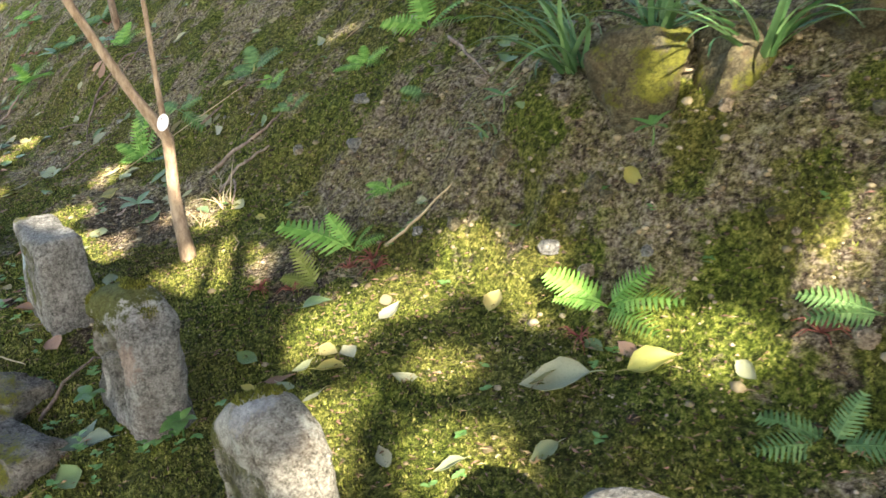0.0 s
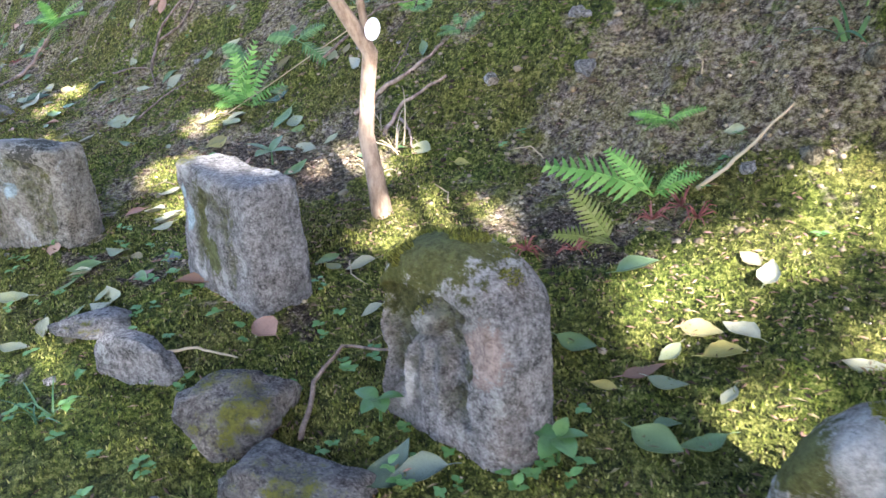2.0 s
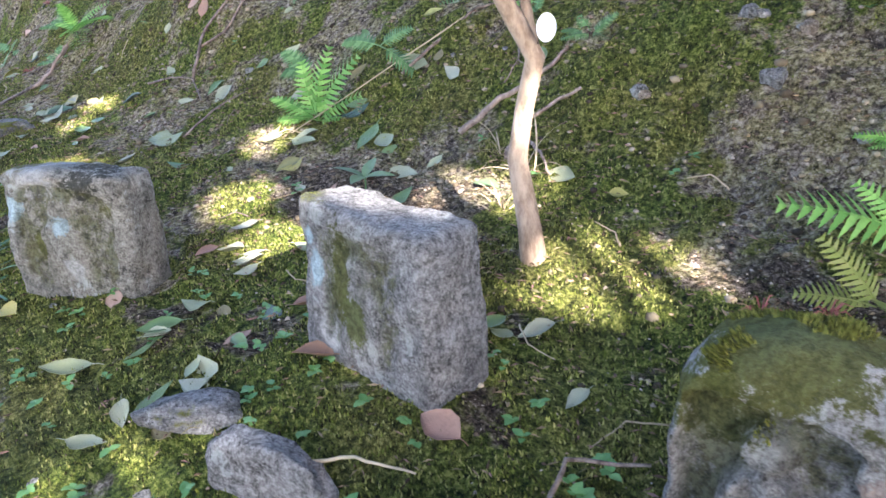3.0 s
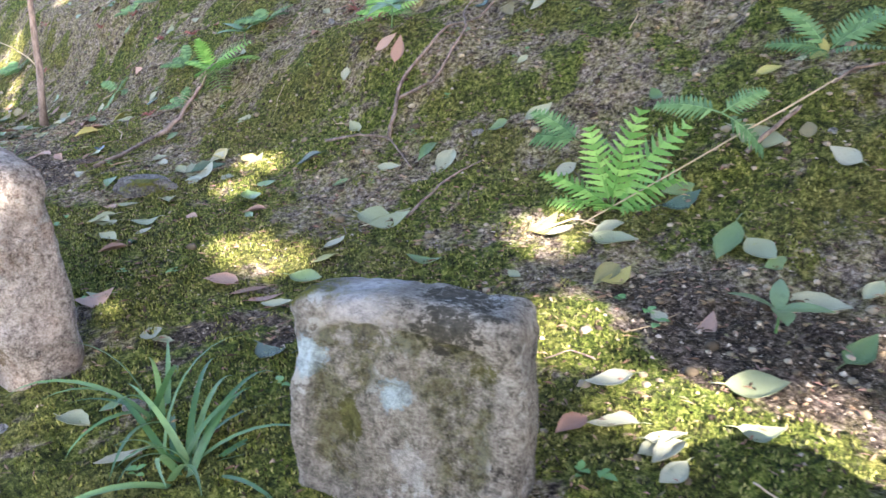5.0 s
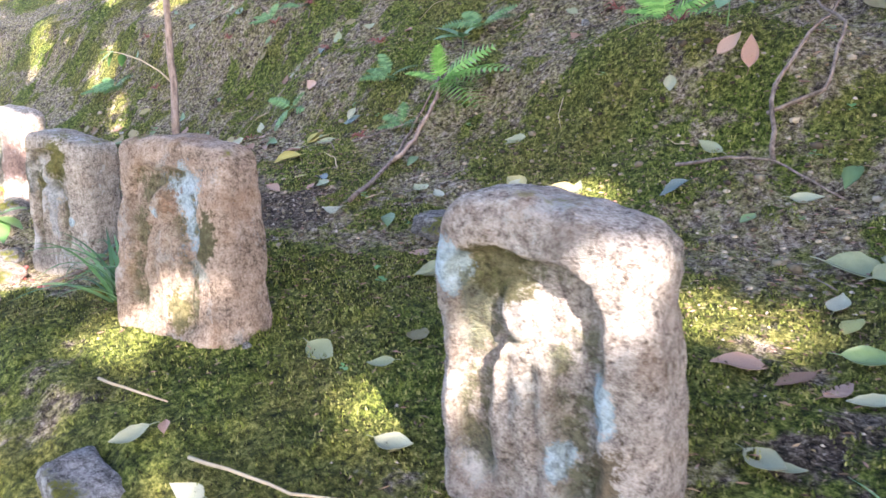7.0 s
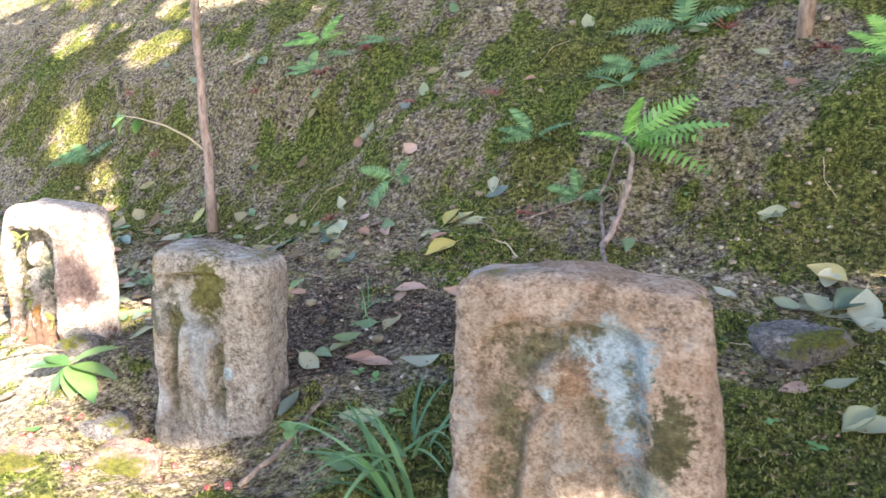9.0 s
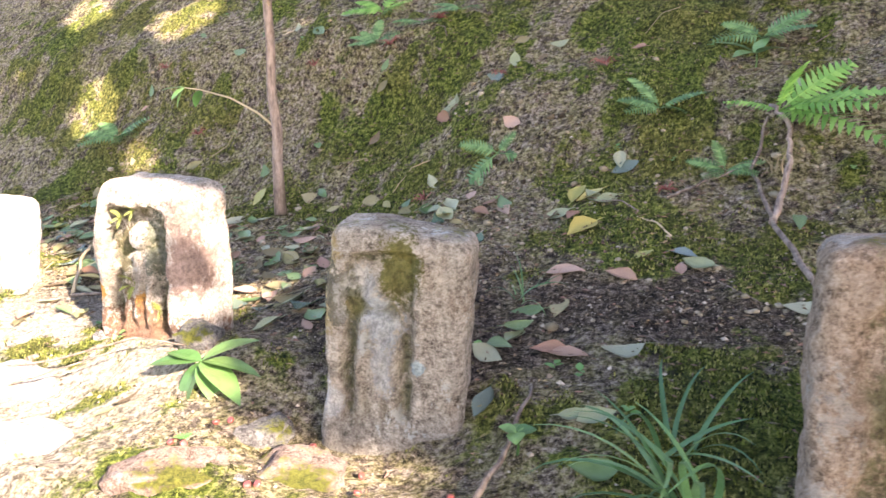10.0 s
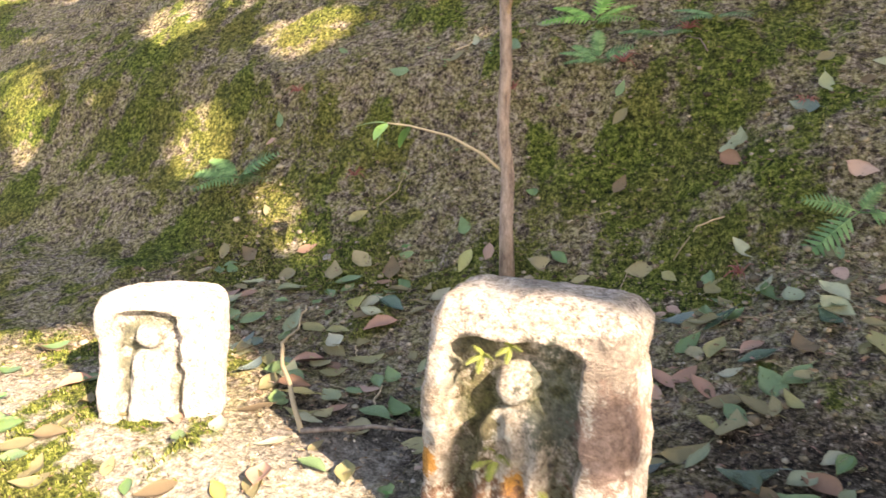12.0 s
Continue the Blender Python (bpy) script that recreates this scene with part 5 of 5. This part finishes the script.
# loose litter: drifts behind the last stones and thinly over the shelf
loose = []
for k in range(520):
    if k < 300:
        x, y = leaf_rng.uniform(-9.4, -7.0), leaf_rng.gauss(1.15, 0.30)
    elif k < 385:
        x, y = leaf_rng.uniform(-7.0, -0.5), leaf_rng.uniform(0.3, 1.5)
    elif k < 420:
        x, y = leaf_rng.uniform(-9.2, -7.7), leaf_rng.uniform(0.05, 0.75)
    else:
        x, y = leaf_rng.uniform(-9.5, -0.5), leaf_rng.uniform(1.5, 2.7)
    kinds = ("tan", "tan", "tan", "tan", "pale", "green", "green", "dark", "dark", "tan", "brown", "yellow") if x < -6.8 else ("pale", "tan", "green", "brown", "dark", "yellow", "pale", "green")
    loose.append((x, y, leaf_rng.uniform(0.05, 0.11), leaf_rng.choice(kinds), leaf_rng.uniform(0, 360)))
for x, y, length, kind, turn in loose[::3]:
    fallen_leaf(x, y, length, kind, turn)


def leaf_drift(name, kinds, label):
    """The rest of the leaf litter of one colour, joined."""
    pieces = []
    for i, (x, y, length, kind, turn) in enumerate(loose):
        if i % 3 and kind in kinds:
            me = leaf_rng.choice(LEAF_MESHES[kind])
            tilt = math.degrees(math.atan2(plain_z(x, y + 0.03) - plain_z(x, y - 0.03), 0.06))
            m = pose(x, y, ground_z(x, y) + 0.006, tilt) @ pose(0, 0, 0, leaf_rng.uniform(-14, 14), leaf_rng.uniform(-10, 10), turn) @ Matrix.Diagonal((length, length, length, 1))
            pieces.append(([m @ v.co for v in me.vertices], [tuple(p.vertices) for p in me.polygons]))
    ob = new(name, mesh_data(name, *joined(pieces), LEAF_KINDS[kinds[0]][0]))
    tagged(ob, label, "leaf litter", kind="stuff")


leaf_drift("leaf_litter", ("pale",), "drift of pale grey-green fallen leaves")
leaf_drift("leaf_litter", ("green", "dark"), "drift of dull green fallen leaves")
leaf_drift("leaf_litter", ("tan",), "drift of dry tan fallen leaves")
leaf_drift("leaf_litter", ("brown", "yellow"), "drift of brown fallen leaves")


# ---- berries ----
BERRY, berry_tree, berry_bsdf = material("red_berry", 0.35, gloss=0.5)
berry_tree.links.new(ramp(berry_tree, noise_tex(berry_tree, 60), [(0.35, (0.14, 0.03, 0.025)), (0.65, (0.32, 0.08, 0.06))]), berry_bsdf.inputs["Base Color"])
berry_rng = random.Random(8)
bm = bmesh.new()
bmesh.ops.create_icosphere(bm, subdivisions=2, radius=0.008)
for v in bm.verts:
    if v.co.z > 0.006:
        v.co.z -= 0.003
    v.co.z *= 0.88
berry_mesh = bpy.data.meshes.new("berry")
bm.to_mesh(berry_mesh)
bm.free()
berry_mesh.materials.append(BERRY)
berry_mesh.polygons.foreach_set("use_smooth", [True] * len(berry_mesh.polygons))
for _ in range(20):
    x, y = berry_rng.uniform(-7.20, -6.5), berry_rng.uniform(0.06, 0.34)
    ob = new("berry", berry_mesh)
    ob.matrix_world = pose(x, y, ground_z(x, y) + 0.006, berry_rng.uniform(0, 60), 0, berry_rng.uniform(0, 360))
    tagged(ob, "small red berry lying on the soil", "berry", "fallen red berries")


# ---- moss, grit and seedlings ----
def moss_carpet(count, seed):
    """Short moss shoots, many thousands, one mesh."""
    rng = random.Random(seed)
    verts, faces = [], []
    for _ in range(count):
        x, y = rng.uniform(-9.6, -0.1), rng.triangular(-0.15, 2.6, 0.6)
        tuft = noise.noise(Vector((x * 19, y * 19, 1.5)))
        c = ease(0.42, 0.85, moss_cover(x, y) + 0.50 * tuft + 0.22 * noise.noise(Vector((x * 47, y * 47, 2))))
        if rng.random() > c:
            continue
        z = ground_z(x, y)
        h, r, a = rng.uniform(0.003, 0.008) * (0.7 + 0.5 * c + 0.5 * tuft), rng.uniform(0.0020, 0.0038), rng.uniform(0, 6.28)
        dx, dy = rng.uniform(-0.6, 0.6) * h, rng.uniform(-0.6, 0.6) * h
        k = len(verts)
        for j in range(3):
            w = a + 2.094 * j
            verts.append((x + r * math.cos(w), y + r * math.sin(w), z - 0.003))
        verts.append((x + dx, y + dy, z + h))
        faces += [(k, k + 1, k + 3), (k + 1, k + 2, k + 3), (k + 2, k, k + 3)]
    ob = new("moss", mesh_data("moss", verts, faces, MOSS_TUFT, False))
    tagged(ob, "short green moss shoots covering the earth", "moss", kind="stuff")


def grit_scatter(count, seed):
    rng = random.Random(seed)
    verts, faces = [], []
    for _ in range(count):
        x, y = rng.uniform(-9.6, -0.1), rng.triangular(-0.1, 2.6, 1.3)
        if rng.random() < moss_cover(x, y) * 0.85:
            continue
        z, s = ground_z(x, y), rng.uniform(0.0015, 0.005) * (2 if rng.random() < 0.06 else 1)
        k = len(verts)
        for d in ((1, 0, 0), (0, 1, 0), (-1, 0, 0), (0, -1, 0), (0, 0, 0.8)):
            verts.append((x + s * d[0] * rng.uniform(0.6, 1.3), y + s * d[1] * rng.uniform(0.6, 1.3), z + s * d[2] - 0.0006))
        faces += [(k, k + 1, k + 4), (k + 1, k + 2, k + 4), (k + 2, k + 3, k + 4), (k + 3, k, k + 4)]
    ob = new("grit", mesh_data("grit", verts, faces, GRIT, False))
    tagged(ob, "coarse sandy grit strewn over bare soil", "grit", kind="stuff")


def litter_bits(count, seed):
    """Needles, bits of straw and leaf crumbs."""
    rng = random.Random(seed)
    verts, faces = [], []
    for _ in range(count):
        x, y = rng.uniform(-9.5, -0.1), rng.triangular(0, 2.7, 1.3)
        a, l, w = rng.uniform(0, 6.28), rng.uniform(0.004, 0.015), rng.uniform(0.0009, 0.0032)
        z = ground_z(x, y) + 0.004
        c, s, k = math.cos(a), math.sin(a), len(verts)
        for u, v, up in ((-l, 0, 0), (0, -w, 0.002), (l, 0, 0.003), (0, w, 0.002), (0, 0, 0.005)):
            verts.append((x + c * u - s * v, y + s * u + c * v, z + up + rng.uniform(0, 0.003)))
        faces += [(k, k + 1, k + 4), (k + 1, k + 2, k + 4), (k + 2, k + 3, k + 4), (k + 3, k, k + 4)]
    ob = new("litter", mesh_data("litter", verts, faces, LITTER, False))
    tagged(ob, "needles and crumbled leaf litter on the soil", "litter", kind="stuff")


def seedlings(count, seed):
    rng = random.Random(seed)
    pieces = []
    while len(pieces) < count * 4:
        x, y = rng.uniform(-9.2, -0.4), rng.uniform(0.05, 2.5)
        if len(pieces) > count * 2:
            x, y = rng.uniform(-3.6, -1.6), rng.uniform(0.05, 0.75)
        elif noise.noise(Vector((x * 1.6, y * 1.6, 9))) < 0.05:
            continue
        for j in range(4):
            ln = rng.uniform(0.010, 0.026)
            pieces.append(moved(blade_leaf(ln, ln * 0.7, 0.2, 0.2, 4), Matrix.Translation((x, y, ground_z(x, y) + rng.uniform(0.006, 0.02))) @ pose(0, 0, 0, 0, -rng.uniform(0, 40), 90 * j + rng.uniform(-30, 30))))
    ob = new("seedlings", from_pairs("seedlings", pieces, SEEDLING))
    tagged(ob, "tiny round-leaved green seedlings in the moss", "seedling", kind="stuff")


def clods(count, seed):
    """Crumbly lumps of earth on the steep bank."""
    rng = random.Random(seed)
    t = (1 + 5 ** 0.5) / 2
    ico = [Vector(v).normalized() for v in ((-1, t, 0), (1, t, 0), (-1, -t, 0), (1, -t, 0), (0, -1, t), (0, 1, t), (0, -1, -t), (0, 1, -t), (t, 0, -1), (t, 0, 1), (-t, 0, -1), (-t, 0, 1))]
    tri = ((0, 11, 5), (0, 5, 1), (0, 1, 7), (0, 7, 10), (0, 10, 11), (1, 5, 9), (5, 11, 4), (11, 10, 2), (10, 7, 6), (7, 1, 8), (3, 9, 4), (3, 4, 2), (3, 2, 6), (3, 6, 8), (3, 8, 9), (4, 9, 5), (2, 4, 11), (6, 2, 10), (8, 6, 7), (9, 8, 1))
    verts, faces = [], []
    for _ in range(count):
        x, y = rng.uniform(-9.6, -0.2), rng.triangular(0.6, 2.6, 1.7)
        if rng.random() < moss_cover(x, y) * 0.9:
            continue
        s, k, z = rng.uniform(0.004, 0.011) * (1.8 if rng.random() < 0.1 else 1), len(verts), ground_z(x, y)
        for v in ico:
            verts.append(Vector((x, y, z)) + Vector((v.x * rng.uniform(0.7, 1.3), v.y * rng.uniform(0.7, 1.3), v.z * 0.7)) * s)
        faces += [(k + a, k + b, k + c) for a, b, c in tri]
    ob = new("clods", mesh_data("clods", verts, faces, CLOD))
    tagged(ob, "crumbly brown clods of earth on the bank", "soil", kind="stuff")


CLOD = leaf_material("clod", [(0.04, 0.03, 0.02), (0.12, 0.095, 0.06), (0.20, 0.165, 0.105), (0.28, 0.235, 0.165)], 0.95, 0.0)
clods(9000, 12)
LITTER = leaf_material("leaf_litter", [(0.06, 0.04, 0.025), (0.15, 0.10, 0.06), (0.27, 0.20, 0.12), (0.11, 0.11, 0.05), (0.22, 0.13, 0.10)], 0.8, 0.1)
moss_carpet(290000, 3)
grit_scatter(42000, 4)
litter_bits(17000, 6)
seedlings(260, 7)
